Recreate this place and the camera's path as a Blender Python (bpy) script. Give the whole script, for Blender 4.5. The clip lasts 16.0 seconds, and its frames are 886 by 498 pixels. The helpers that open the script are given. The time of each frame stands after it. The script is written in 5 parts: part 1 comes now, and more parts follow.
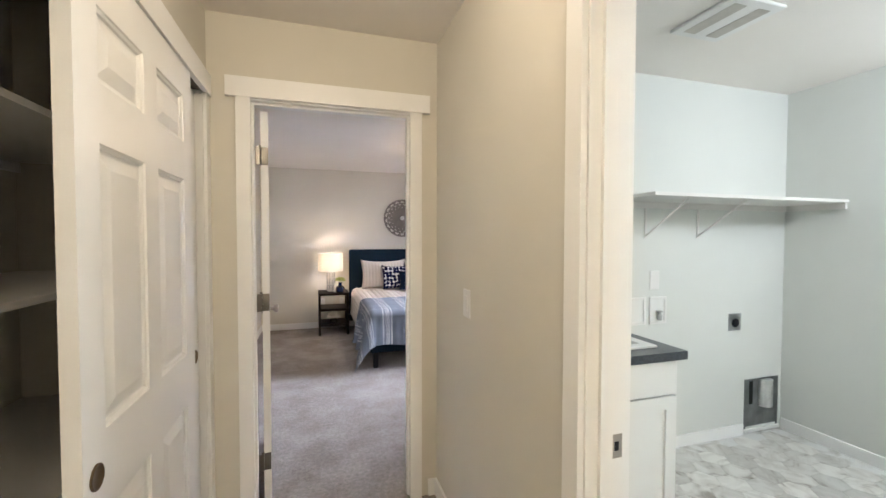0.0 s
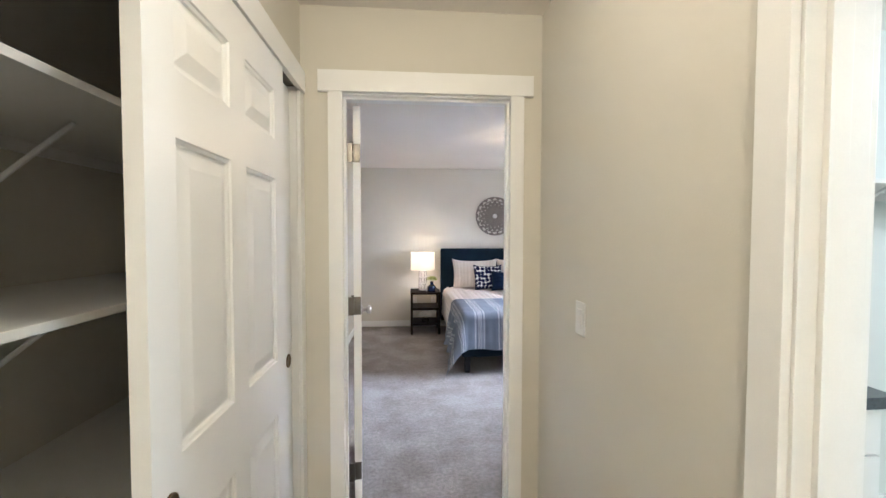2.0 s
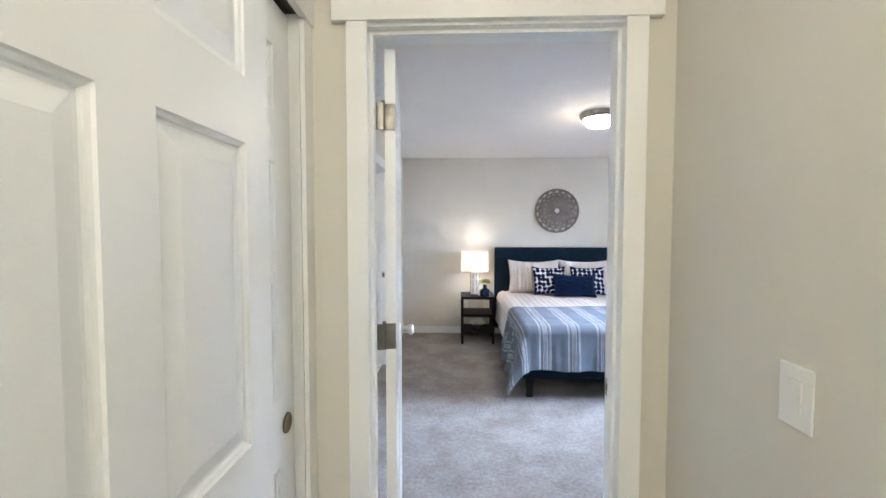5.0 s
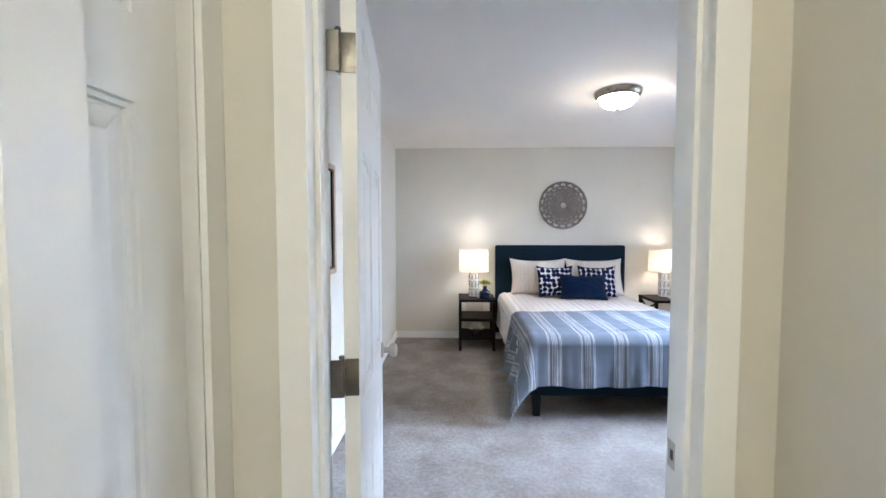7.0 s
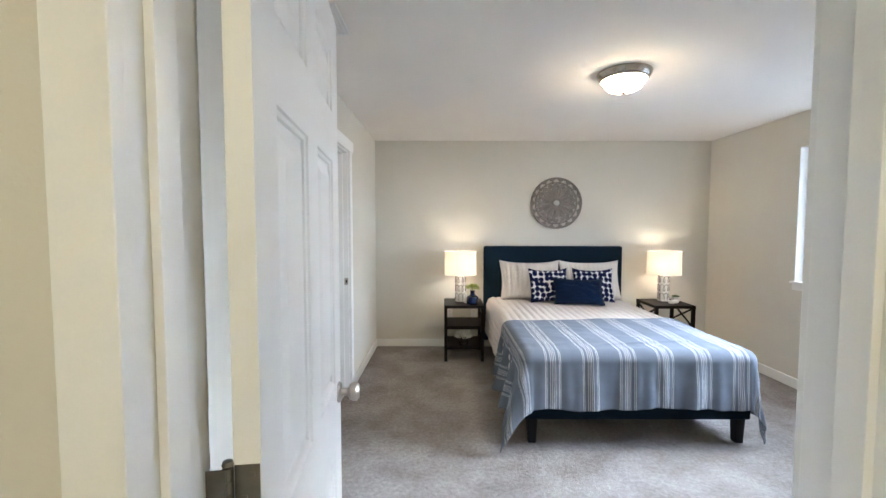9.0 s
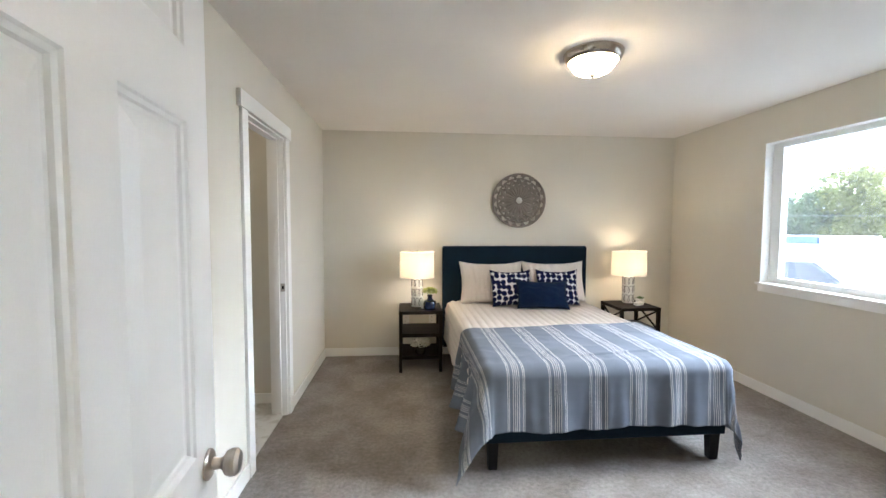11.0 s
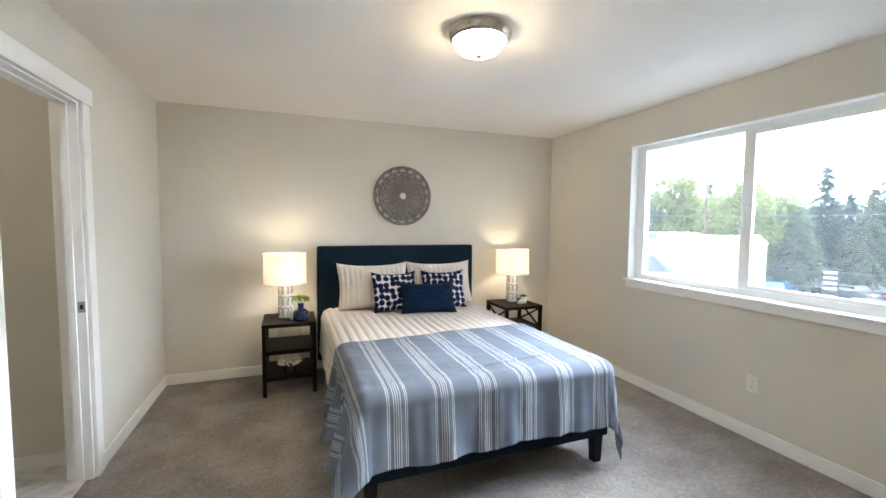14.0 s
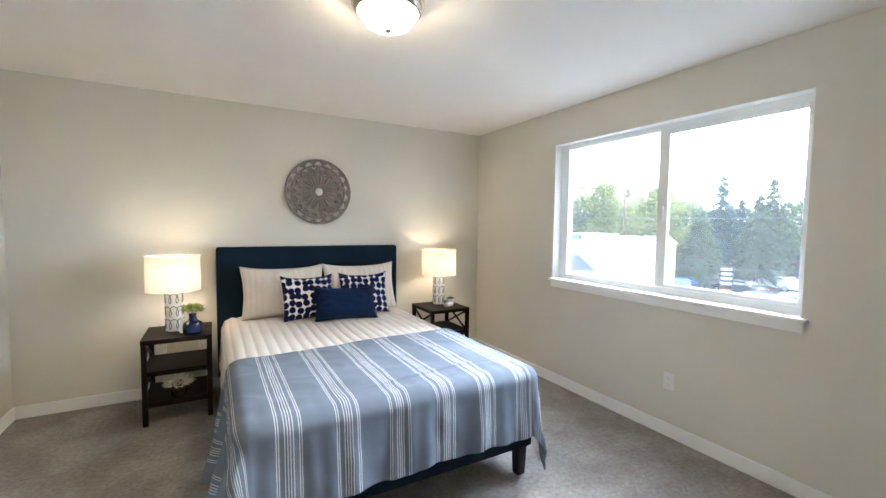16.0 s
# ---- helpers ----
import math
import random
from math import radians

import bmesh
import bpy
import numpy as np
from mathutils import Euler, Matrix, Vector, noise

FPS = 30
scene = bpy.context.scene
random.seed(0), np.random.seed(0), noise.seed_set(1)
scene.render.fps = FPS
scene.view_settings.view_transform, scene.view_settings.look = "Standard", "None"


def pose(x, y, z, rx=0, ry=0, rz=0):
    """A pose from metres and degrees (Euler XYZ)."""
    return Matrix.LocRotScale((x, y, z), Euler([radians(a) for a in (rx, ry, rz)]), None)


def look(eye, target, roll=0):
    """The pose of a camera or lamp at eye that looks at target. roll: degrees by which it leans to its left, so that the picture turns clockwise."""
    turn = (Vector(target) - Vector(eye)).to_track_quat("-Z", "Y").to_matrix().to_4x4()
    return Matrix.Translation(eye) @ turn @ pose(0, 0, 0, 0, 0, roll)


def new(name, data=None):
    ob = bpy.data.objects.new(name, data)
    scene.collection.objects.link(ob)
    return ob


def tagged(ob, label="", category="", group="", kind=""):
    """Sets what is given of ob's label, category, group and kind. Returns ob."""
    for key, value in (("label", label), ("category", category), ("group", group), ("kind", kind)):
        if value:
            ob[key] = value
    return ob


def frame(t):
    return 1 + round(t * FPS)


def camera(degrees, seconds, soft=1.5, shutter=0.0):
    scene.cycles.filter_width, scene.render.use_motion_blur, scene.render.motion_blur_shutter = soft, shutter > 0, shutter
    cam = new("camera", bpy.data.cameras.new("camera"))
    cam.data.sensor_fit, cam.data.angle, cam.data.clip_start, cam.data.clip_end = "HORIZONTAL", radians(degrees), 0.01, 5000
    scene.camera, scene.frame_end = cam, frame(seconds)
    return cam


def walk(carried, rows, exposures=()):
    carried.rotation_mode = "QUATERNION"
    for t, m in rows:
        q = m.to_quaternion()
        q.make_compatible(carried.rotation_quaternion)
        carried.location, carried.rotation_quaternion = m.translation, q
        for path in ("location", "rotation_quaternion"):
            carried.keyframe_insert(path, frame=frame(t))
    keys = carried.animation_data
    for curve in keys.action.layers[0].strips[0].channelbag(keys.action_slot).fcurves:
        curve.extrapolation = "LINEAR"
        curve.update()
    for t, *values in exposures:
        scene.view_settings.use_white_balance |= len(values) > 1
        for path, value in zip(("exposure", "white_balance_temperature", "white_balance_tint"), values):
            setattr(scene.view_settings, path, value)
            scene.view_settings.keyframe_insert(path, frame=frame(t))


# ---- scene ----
cam = camera(94.4, 16.0)
PATH = [
    (0, (-0.086, -0.052, 1.407), (0.504, 1.858, 1.347), 0.1),
    (0.5, (-0.1, -0.005, 1.408), (0.364, 1.939, 1.346), 0.1),
    (1, (-0.103, 0.053, 1.414), (0.252, 2.02, 1.349), 0.1),
    (1.5, (-0.091, 0.112, 1.419), (0.162, 2.095, 1.35), 0.2),
    (2, (-0.079, 0.183, 1.42), (0.084, 2.175, 1.349), 0.1),
    (2.5, (-0.078, 0.262, 1.413), (0.01, 2.259, 1.341), 0.1),
    (3, (-0.087, 0.368, 1.404), (-0.059, 2.367, 1.329), 0.1),
    (3.5, (-0.107, 0.483, 1.413), (-0.122, 2.481, 1.336), 0.1),
    (6, (-0.093, 1.04, 1.433), (-0.171, 3.037, 1.336), -0.0),
    (6.5, (-0.085, 1.153, 1.428), (-0.159, 3.149, 1.329), -0.0),
    (7, (-0.089, 1.267, 1.418), (-0.156, 3.263, 1.317), -0.0),
    (7.5, (-0.102, 1.379, 1.419), (-0.161, 3.376, 1.315), 0.0),
    (8, (-0.106, 1.485, 1.426), (-0.151, 3.482, 1.32), 0.1),
    (8.5, (-0.095, 1.58, 1.429), (-0.121, 3.577, 1.321), 0.1),
    (11, (0.021, 2.034, 1.422), (0.193, 4.023, 1.31), 0.2),
    (11.5, (0.033, 2.114, 1.419), (0.276, 4.096, 1.305), 0.3),
    (12, (0.044, 2.188, 1.426), (0.374, 4.157, 1.309), 0.3),
    (12.5, (0.061, 2.25, 1.43), (0.483, 4.202, 1.312), 0.3),
    (13, (0.086, 2.304, 1.432), (0.603, 4.232, 1.312), 0.4),
    (13.5, (0.112, 2.349, 1.432), (0.723, 4.249, 1.31), 0.5),
    (14, (0.162, 2.402, 1.433), (0.86, 4.272, 1.307), 0.5),
    (14.5, (0.212, 2.449, 1.428), (0.992, 4.286, 1.305), 0.5),
    (15, (0.269, 2.494, 1.427), (1.122, 4.299, 1.306), 0.6),
    (15.5, (0.324, 2.535, 1.42), (1.242, 4.308, 1.3), 0.7),
    (16, (0.38, 2.575, 1.412), (1.357, 4.316, 1.295), 0.7),
]
walk(cam, [(t, look(eye, target, roll)) for t, eye, target, roll in PATH],
     [(0.0, 4.08, 5450, 18), (2.0, 4.26, 5100, 15), (3.5, 4.38, 4850, 13), (7.0, 4.30, 4850, 11), (8.5, 4.24, 5100, 9), (11.0, 4.12, 5550, 8), (14.0, 4.22, 5450, 7), (16.0, 4.19, 5350, 7)])

# ---- plan, in metres ----
HALL_R, HALL_L = 0.535, -0.56          # hall walls (faces)
DW0, DW1 = 2.07, 2.19                  # wall with the bedroom door
BL, BR, BB = -0.875, 3.05, 6.52        # bedroom: bathroom wall, window wall, bed wall
CEIL = 2.43
DOOR_L, DOOR_R, DOOR_H = -0.378, 0.388, 2.045
W0, W1, WZ0, WZ1 = 3.504, 5.309, 0.935, 2.13   # window opening
B0, B1, BH = 4.425, 5.145, 2.045               # bathroom doorway
LAU_X, LAU_0, LAU_1 = 3.16, -0.02, 0.785       # laundry far wall; its doorway
GROUND = -4.6

# ---- world and lights ----
world = bpy.data.worlds.new("world")
scene.world = world
world.use_nodes = True
wn = world.node_tree.nodes
wl = world.node_tree.links
sky = wn.new("ShaderNodeTexSky")
sky.sky_type = "NISHITA"
sky.sun_disc = False
sky.sun_elevation = radians(31)
sky.sun_rotation = radians(83)
sky.air_density, sky.dust_density, sky.ozone_density = 1.0, 1.5, 1.0
haze = wn.new("ShaderNodeHueSaturation")
haze.inputs["Saturation"].default_value = 0.12
wl.new(sky.outputs[0], haze.inputs["Color"])
wl.new(haze.outputs[0], wn["Background"].inputs[0])
wn["Background"].inputs[1].default_value = 0.15


def lamp(name, kind, energy, color, m, **settings):
    data = bpy.data.lights.new(name, kind)
    data.energy, data.color = energy, color
    if kind == "AREA":
        data.shape = "RECTANGLE"
        data.size, data.size_y = settings["size"]
    elif kind == "SUN":
        data.angle = settings["angle"]
    else:
        data.shadow_soft_size = settings["radius"]
    ob = new(name, data)
    ob.matrix_world = m
    return ob


lamp("sun", "SUN", 0.50, (0.97, 0.98, 1.0), look((16, 6.0, 9.6), (1.2, 4.2, 0.3)), angle=radians(35))
lamp("table_bulb", "POINT", 0.31, (1.0, 0.70, 0.42), pose(0.117, 6.215, 0.99), radius=0.06)
lamp("table_bulb", "POINT", 0.31, (1.0, 0.70, 0.42), pose(2.405, 6.265, 0.99), radius=0.06)
# stands in for the hall's unseen warm light, behind the camera
lamp("hall_fill", "POINT", 3.2, (1.0, 0.80, 0.49), pose(-0.28, -1.05, 2.28), radius=0.14)
# extra lamp, no known fixture here; brightens the hall before the door
lamp("hall_fill", "POINT", 0.55, (1.0, 0.80, 0.49), pose(-0.02, 0.92, 2.32), radius=0.12)
# stand-in for the laundry's own light, placed where the doorway hides it
lamp("laundry_fill", "POINT", 3.6, (0.98, 1.0, 0.87), pose(2.75, 0.22, 2.22), radius=0.15)
# unseen lamp added to light the bathroom
lamp("bathroom_fill", "POINT", 0.5, (1.0, 0.80, 0.56), pose(-1.5, 4.1, 2.30), radius=0.10)

# ---- materials ----


def rgba(c):
    return (c[0], c[1], c[2], 1.0)


def material(name, color, rough=0.5, metal=0.0, vary=0.0, scale=4.0, grain=0.0, grain_scale=300.0, bump=0.0, bump_scale=200.0,
             stretch=(1, 1, 1), stain=None, spec=0.5, coat=0.0):
    """Principled paint with two scales of variation: soft blotches and a fine grain, and a bump."""
    m = bpy.data.materials.new(name)
    m.use_nodes = True
    n, l = m.node_tree.nodes, m.node_tree.links
    b = n["Principled BSDF"]
    b.inputs["Roughness"].default_value = rough
    b.inputs["Metallic"].default_value = metal
    b.inputs["Specular IOR Level"].default_value = spec
    b.inputs["Coat Weight"].default_value = coat
    b.inputs["Base Color"].default_value = rgba(color)
    co = n.new("ShaderNodeTexCoord")
    mp = n.new("ShaderNodeMapping")
    mp.inputs["Scale"].default_value = stretch
    l.new(co.outputs["Object"], mp.inputs[0])
    last = None
    for amount, sc, detail in ((vary, scale, 3.0), (grain, grain_scale, 2.0)):
        if amount <= 0:
            continue
        t = n.new("ShaderNodeTexNoise")
        t.inputs["Scale"].default_value, t.inputs["Detail"].default_value = sc, detail
        l.new(mp.outputs[0], t.inputs["Vector"])
        r = n.new("ShaderNodeMapRange")
        r.inputs["From Min"].default_value, r.inputs["From Max"].default_value = 0.3, 0.7
        r.inputs["To Min"].default_value, r.inputs["To Max"].default_value = 1 - amount, 1 + amount
        l.new(t.outputs["Fac"], r.inputs["Value"])
        mix = n.new("ShaderNodeMix")
        mix.data_type, mix.blend_type = "RGBA", "MULTIPLY"
        mix.inputs["Factor"].default_value = 1.0
        if last:
            l.new(last, mix.inputs["A"])
        else:
            mix.inputs["A"].default_value = rgba(color)
        l.new(r.outputs[0], mix.inputs["B"])
        last = mix.outputs["Result"]
    if last:
        l.new(last, b.inputs["Base Color"])
    if bump > 0:
        t = n.new("ShaderNodeTexNoise")
        t.inputs["Scale"].default_value, t.inputs["Detail"].default_value = bump_scale, 3.0
        l.new(mp.outputs[0], t.inputs["Vector"])
        u = n.new("ShaderNodeBump")
        u.inputs["Strength"].default_value, u.inputs["Distance"].default_value = bump, 0.004
        l.new(t.outputs["Fac"], u.inputs["Height"])
        l.new(u.outputs[0], b.inputs["Normal"])
    return m


PAINT = material("greige_wall_paint", (0.67, 0.64, 0.562), 0.75, vary=0.025, scale=1.4, bump=0.12, bump_scale=170, spec=0.25)
CEILING = material("ceiling_paint", (0.84, 0.80, 0.745), 0.85, vary=0.02, scale=1.2, bump=0.35, bump_scale=60, spec=0.2)
LAUNDRY_PAINT = material("laundry_wall_paint", (0.70, 0.71, 0.67), 0.7, vary=0.02, scale=1.4, bump=0.1, bump_scale=170, spec=0.25)
TRIM = material("white_trim_paint", (0.85, 0.846, 0.825), 0.35, vary=0.02, scale=3, grain=0.01, bump=0.03, bump_scale=90)
# the greige again, a tenth darker: closet shade put into the colour
CLOSET_SHADED = material("shaded_closet_paint", (0.60, 0.575, 0.505), 0.8, vary=0.03, scale=2, bump=0.1, bump_scale=170, spec=0.2)
SHELF = material("white_melamine", (0.74, 0.72, 0.68), 0.4, vary=0.02, scale=3)
NICKEL = material("brushed_nickel", (0.46, 0.42, 0.37), 0.32, metal=1.0, vary=0.06, scale=30, stretch=(1, 1, 6))
HINGE = material("satin_nickel_hinge", (0.20, 0.185, 0.16), 0.34, metal=1.0, vary=0.1, scale=40)
BRONZE = material("aged_nickel_pull", (0.20, 0.145, 0.085), 0.4, metal=1.0, vary=0.08, scale=30)
PLASTIC = material("white_plastic", (0.78, 0.77, 0.74), 0.35, vary=0.01)
NAVY = material("navy_upholstery", (0.0035, 0.013, 0.027), 0.9, vary=0.10, scale=6, grain=0.15, grain_scale=500, bump=0.3, bump_scale=700, spec=0.2)
ESPRESSO = material("espresso_wood", (0.0075, 0.0045, 0.0035), 0.5, spec=0.12, vary=0.25, scale=9, stretch=(1, 10, 10), bump=0.08, bump_scale=50)
BLACKLEG = material("black_leg_paint", (0.004, 0.004, 0.006), 0.5, vary=0.1, spec=0.25)


def carpet_material():
    m = bpy.data.materials.new("taupe_carpet")
    m.use_nodes = True
    n, l = m.node_tree.nodes, m.node_tree.links
    b = n["Principled BSDF"]
    b.inputs["Roughness"].default_value, b.inputs["Specular IOR Level"].default_value = 0.95, 0.1
    b.inputs["Sheen Weight"].default_value = 0.10
    b.inputs["Sheen Roughness"].default_value = 0.6
    co = n.new("ShaderNodeTexCoord")

    def noise_tex(scale, detail, rough=0.5):
        t = n.new("ShaderNodeTexNoise")
        t.inputs["Scale"].default_value, t.inputs["Detail"].default_value, t.inputs["Roughness"].default_value = scale, detail, rough
        l.new(co.outputs["Object"], t.inputs["Vector"])
        return t.outputs["Fac"]
    nap, tuft, fibre = noise_tex(3.2, 4, 0.6), noise_tex(42, 3, 0.6), noise_tex(240, 2)
    ramp = n.new("ShaderNodeValToRGB")
    ramp.color_ramp.elements[0].position, ramp.color_ramp.elements[0].color = 0.37, (0.225, 0.200, 0.183, 1)
    ramp.color_ramp.elements[1].position, ramp.color_ramp.elements[1].color = 0.63, (0.330, 0.303, 0.284, 1)
    l.new(nap, ramp.inputs["Fac"])
    last = ramp.outputs["Color"]
    for source, amount in ((tuft, 0.22), (fibre, 0.25)):
        r = n.new("ShaderNodeMapRange")
        r.inputs["From Min"].default_value, r.inputs["From Max"].default_value = 0.3, 0.7
        r.inputs["To Min"].default_value, r.inputs["To Max"].default_value = 1 - amount, 1 + amount
        l.new(source, r.inputs["Value"])
        mix = n.new("ShaderNodeMix")
        mix.data_type, mix.blend_type = "RGBA", "MULTIPLY"
        mix.inputs["Factor"].default_value = 1.0
        l.new(last, mix.inputs["A"])
        l.new(r.outputs[0], mix.inputs["B"])
        last = mix.outputs["Result"]
    l.new(last, b.inputs["Base Color"])
    add = n.new("ShaderNodeMath")
    l.new(tuft, add.inputs[0])
    l.new(fibre, add.inputs[1])
    u = n.new("ShaderNodeBump")
    u.inputs["Strength"].default_value, u.inputs["Distance"].default_value = 0.7, 0.008
    l.new(add.outputs[0], u.inputs["Height"])
    l.new(u.outputs[0], b.inputs["Normal"])
    return m


CARPET = carpet_material()


def marble_material():
    m = bpy.data.materials.new("marbled_vinyl")
    m.use_nodes = True
    n, l = m.node_tree.nodes, m.node_tree.links
    b = n["Principled BSDF"]
    b.inputs["Roughness"].default_value = 0.3
    co = n.new("ShaderNodeTexCoord")
    t = n.new("ShaderNodeTexNoise")
    t.inputs["Scale"].default_value, t.inputs["Detail"].default_value, t.inputs["Distortion"].default_value = 8.0, 8, 0.8
    l.new(co.outputs["Object"], t.inputs["Vector"])
    ramp = n.new("ShaderNodeValToRGB")
    e = ramp.color_ramp.elements
    e[0].position, e[0].color = 0.30, (0.36, 0.34, 0.31, 1)
    e[1].position, e[1].color = 0.52, (0.66, 0.66, 0.64, 1)
    k = e.new(0.44)
    k.color = (0.56, 0.55, 0.52, 1)
    l.new(t.outputs["Fac"], ramp.inputs["Fac"])
    l.new(ramp.outputs["Color"], b.inputs["Base Color"])
    return m


MARBLE = marble_material()


def glass_material(name, color=(1, 1, 1), rough=0.0):
    m = bpy.data.materials.new(name)
    m.use_nodes = True
    b = m.node_tree.nodes["Principled BSDF"]
    b.inputs["Base Color"].default_value = rgba(color)
    b.inputs["Transmission Weight"].default_value = 1.0
    b.inputs["Roughness"].default_value = rough
    b.inputs["IOR"].default_value = 1.45
    return m


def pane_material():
    """Window glass, tinted to dim the view, with a milky veil imitating outdoor haze."""
    m = glass_material("hazed_window_glass", (0.84, 0.86, 0.86))
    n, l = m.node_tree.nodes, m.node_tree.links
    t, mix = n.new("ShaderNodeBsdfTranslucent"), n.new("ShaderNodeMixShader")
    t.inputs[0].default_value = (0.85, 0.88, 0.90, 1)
    # share of the veil that stands in for haze over the trees
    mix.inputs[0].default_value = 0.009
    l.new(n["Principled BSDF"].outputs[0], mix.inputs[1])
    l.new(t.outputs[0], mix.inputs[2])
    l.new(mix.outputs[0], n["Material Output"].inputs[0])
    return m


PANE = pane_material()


def glow_material(name, color, strength):
    m = bpy.data.materials.new(name)
    m.use_nodes = True
    b = m.node_tree.nodes["Principled BSDF"]
    b.inputs["Base Color"].default_value = rgba((0.85, 0.82, 0.76))
    b.inputs["Emission Color"].default_value = rgba(color)
    b.inputs["Emission Strength"].default_value = strength
    b.inputs["Roughness"].default_value = 0.4
    return m


GLOW = glow_material("lit_frosted_glass", (1.0, 0.72, 0.40), 4.2)

# ---- mesh helpers ----


def box(bm, x0, y0, z0, x1, y1, z1, bevel=0.0, segments=2):
    """A box between two corners, its edges rounded by bevel."""
    r = bmesh.ops.create_cube(bm, size=1.0)
    vs = r["verts"]
    for v in vs:
        v.co = Vector(((x0 + x1) / 2 + v.co.x * (x1 - x0), (y0 + y1) / 2 + v.co.y * (y1 - y0), (z0 + z1) / 2 + v.co.z * (z1 - z0)))
    if bevel > 0:
        es = {e for v in vs for e in v.link_edges}
        bmesh.ops.bevel(bm, geom=list(es), offset=bevel, segments=segments, affect="EDGES", profile=0.6)
    return bm


def boxes(*items, bevel=0.0):
    bm = bmesh.new()
    for it in items:
        box(bm, *it, bevel=bevel)
    return bm


def lathe(profile, steps=32, centre=(0, 0), bm=None, cap=True):
    """Turns rows of (radius, height) round the z axis."""
    bm = bm or bmesh.new()
    rings = []
    for r, z in profile:
        rings.append([bm.verts.new((centre[0] + r * math.cos(2 * math.pi * i / steps), centre[1] + r * math.sin(2 * math.pi * i / steps), z)) for i in range(steps)])
    for a, b in zip(rings, rings[1:]):
        for i in range(steps):
            j = (i + 1) % steps
            bm.faces.new((a[i], a[j], b[j], b[i]))
    if cap:
        bm.faces.new(list(reversed(rings[0])))
        bm.faces.new(rings[-1])
    return bm


def tube(points, radius, bm=None, steps=8, closed=False):
    """A round rod along points."""
    bm = bm or bmesh.new()
    pts = [Vector(p) for p in points]
    rings = []
    for i, p in enumerate(pts):
        a = pts[i - 1] if i or closed else pts[0]
        b = pts[(i + 1) % len(pts)] if i + 1 < len(pts) or closed else pts[-1]
        d = (b - a).normalized()
        side = d.cross(Vector((0, 0, 1)) if abs(d.z) < 0.9 else Vector((1, 0, 0))).normalized()
        up = side.cross(d)
        rings.append([bm.verts.new(p + radius * (math.cos(2 * math.pi * k / steps) * side + math.sin(2 * math.pi * k / steps) * up)) for k in range(steps)])
    pairs = list(zip(rings, rings[1:])) + ([(rings[-1], rings[0])] if closed else [])
    for a, b in pairs:
        for k in range(steps):
            j = (k + 1) % steps
            bm.faces.new((a[k], a[j], b[j], b[k]))
    if not closed:
        bm.faces.new(list(reversed(rings[0])))
        bm.faces.new(rings[-1])
    return bm


def grid(nu, nv, f, bm=None, uv=None):
    """A sheet of nu x nv cells, f(u, v) from 0 to 1; uv(u, v) lays a map over it."""
    bm = bm or bmesh.new()
    vs = [[bm.verts.new(f(i / nu, j / nv)) for j in range(nv + 1)] for i in range(nu + 1)]
    layer = bm.loops.layers.uv.verify() if uv else None
    for i in range(nu):
        for j in range(nv):
            face = bm.faces.new((vs[i][j], vs[i + 1][j], vs[i + 1][j + 1], vs[i][j + 1]))
            face.smooth = True
            if uv:
                for loop, (a, b) in zip(face.loops, ((i, j), (i + 1, j), (i + 1, j + 1), (i, j + 1))):
                    loop[layer].uv = uv(a / nu, b / nv)
    return bm


def part(name, bm, mat, parent=None, label="", smooth=False, at=None):
    """Links a bmesh as one mesh object, under a thing or a part."""
    bmesh.ops.recalc_face_normals(bm, faces=bm.faces)
    me = bpy.data.meshes.new(name)
    bm.to_mesh(me)
    bm.free()
    me.materials.append(mat)
    if smooth:
        for p in me.polygons:
            p.use_smooth = True
        me.set_sharp_from_angle(angle=radians(35))
    ob = new(name, me)
    if at is not None:
        ob.matrix_basis = at
    if parent:
        ob.parent = parent
    if label:
        ob["label"] = label
    return ob


def thing(name, m, label, category, group=""):
    ob = new(name)
    ob.empty_display_size = 0.1
    ob.matrix_basis = m
    return tagged(ob, label, category, group)


def structure(name, bm, mat, label, category, smooth=False):
    return tagged(part(name, bm, mat, smooth=smooth), label, category, kind="structure")


# ---- floors, walls, ceilings ----
T = 0.12
structure("floor", boxes((-1.35, -2.2, -0.12, BR + 0.15, BB + 0.15, 0.0)), CARPET, "taupe cut-pile carpet floor through hall and bedroom", "floor")
structure("floor_laundry", boxes((HALL_R + 0.06, -1.6, 0.0, LAU_X + 0.02, DW0 + 0.02, 0.012)), MARBLE, "grey and white marbled vinyl laundry floor", "floor")
structure("floor_bathroom", boxes((-2.55, 2.9, -0.05, BL - 0.035, 6.2, 0.012)), MARBLE, "grey and white marbled vinyl bathroom floor", "floor")
structure("ceiling", boxes((-2.7, -2.3, CEIL, LAU_X + 0.3, BB + 0.2, CEIL + 0.12)), CEILING, "white textured plaster ceiling", "ceiling")

structure("wall_bed", boxes((BL - T, BB, -0.1, BR + 0.16, BB + T, CEIL)), PAINT, "greige painted wall behind the bed", "wall")
structure("wall_bathroom", boxes((BL - T, DW1, -0.1, BL, B0, CEIL), (BL - T, B1, -0.1, BL, BB, CEIL), (BL - T, B0, BH + 0.02, BL, B1, CEIL)), PAINT,
          "greige painted wall with the bathroom doorway", "wall")
structure("wall_window", boxes((BR, DW1, -0.1, BR + 0.16, W0, CEIL), (BR, W1, -0.1, BR + 0.16, BB, CEIL), (BR, W0, -0.1, BR + 0.16, W1, WZ0), (BR, W0, WZ1, BR + 0.16, W1, CEIL)),
          PAINT, "greige painted outer wall with a wide window", "wall")
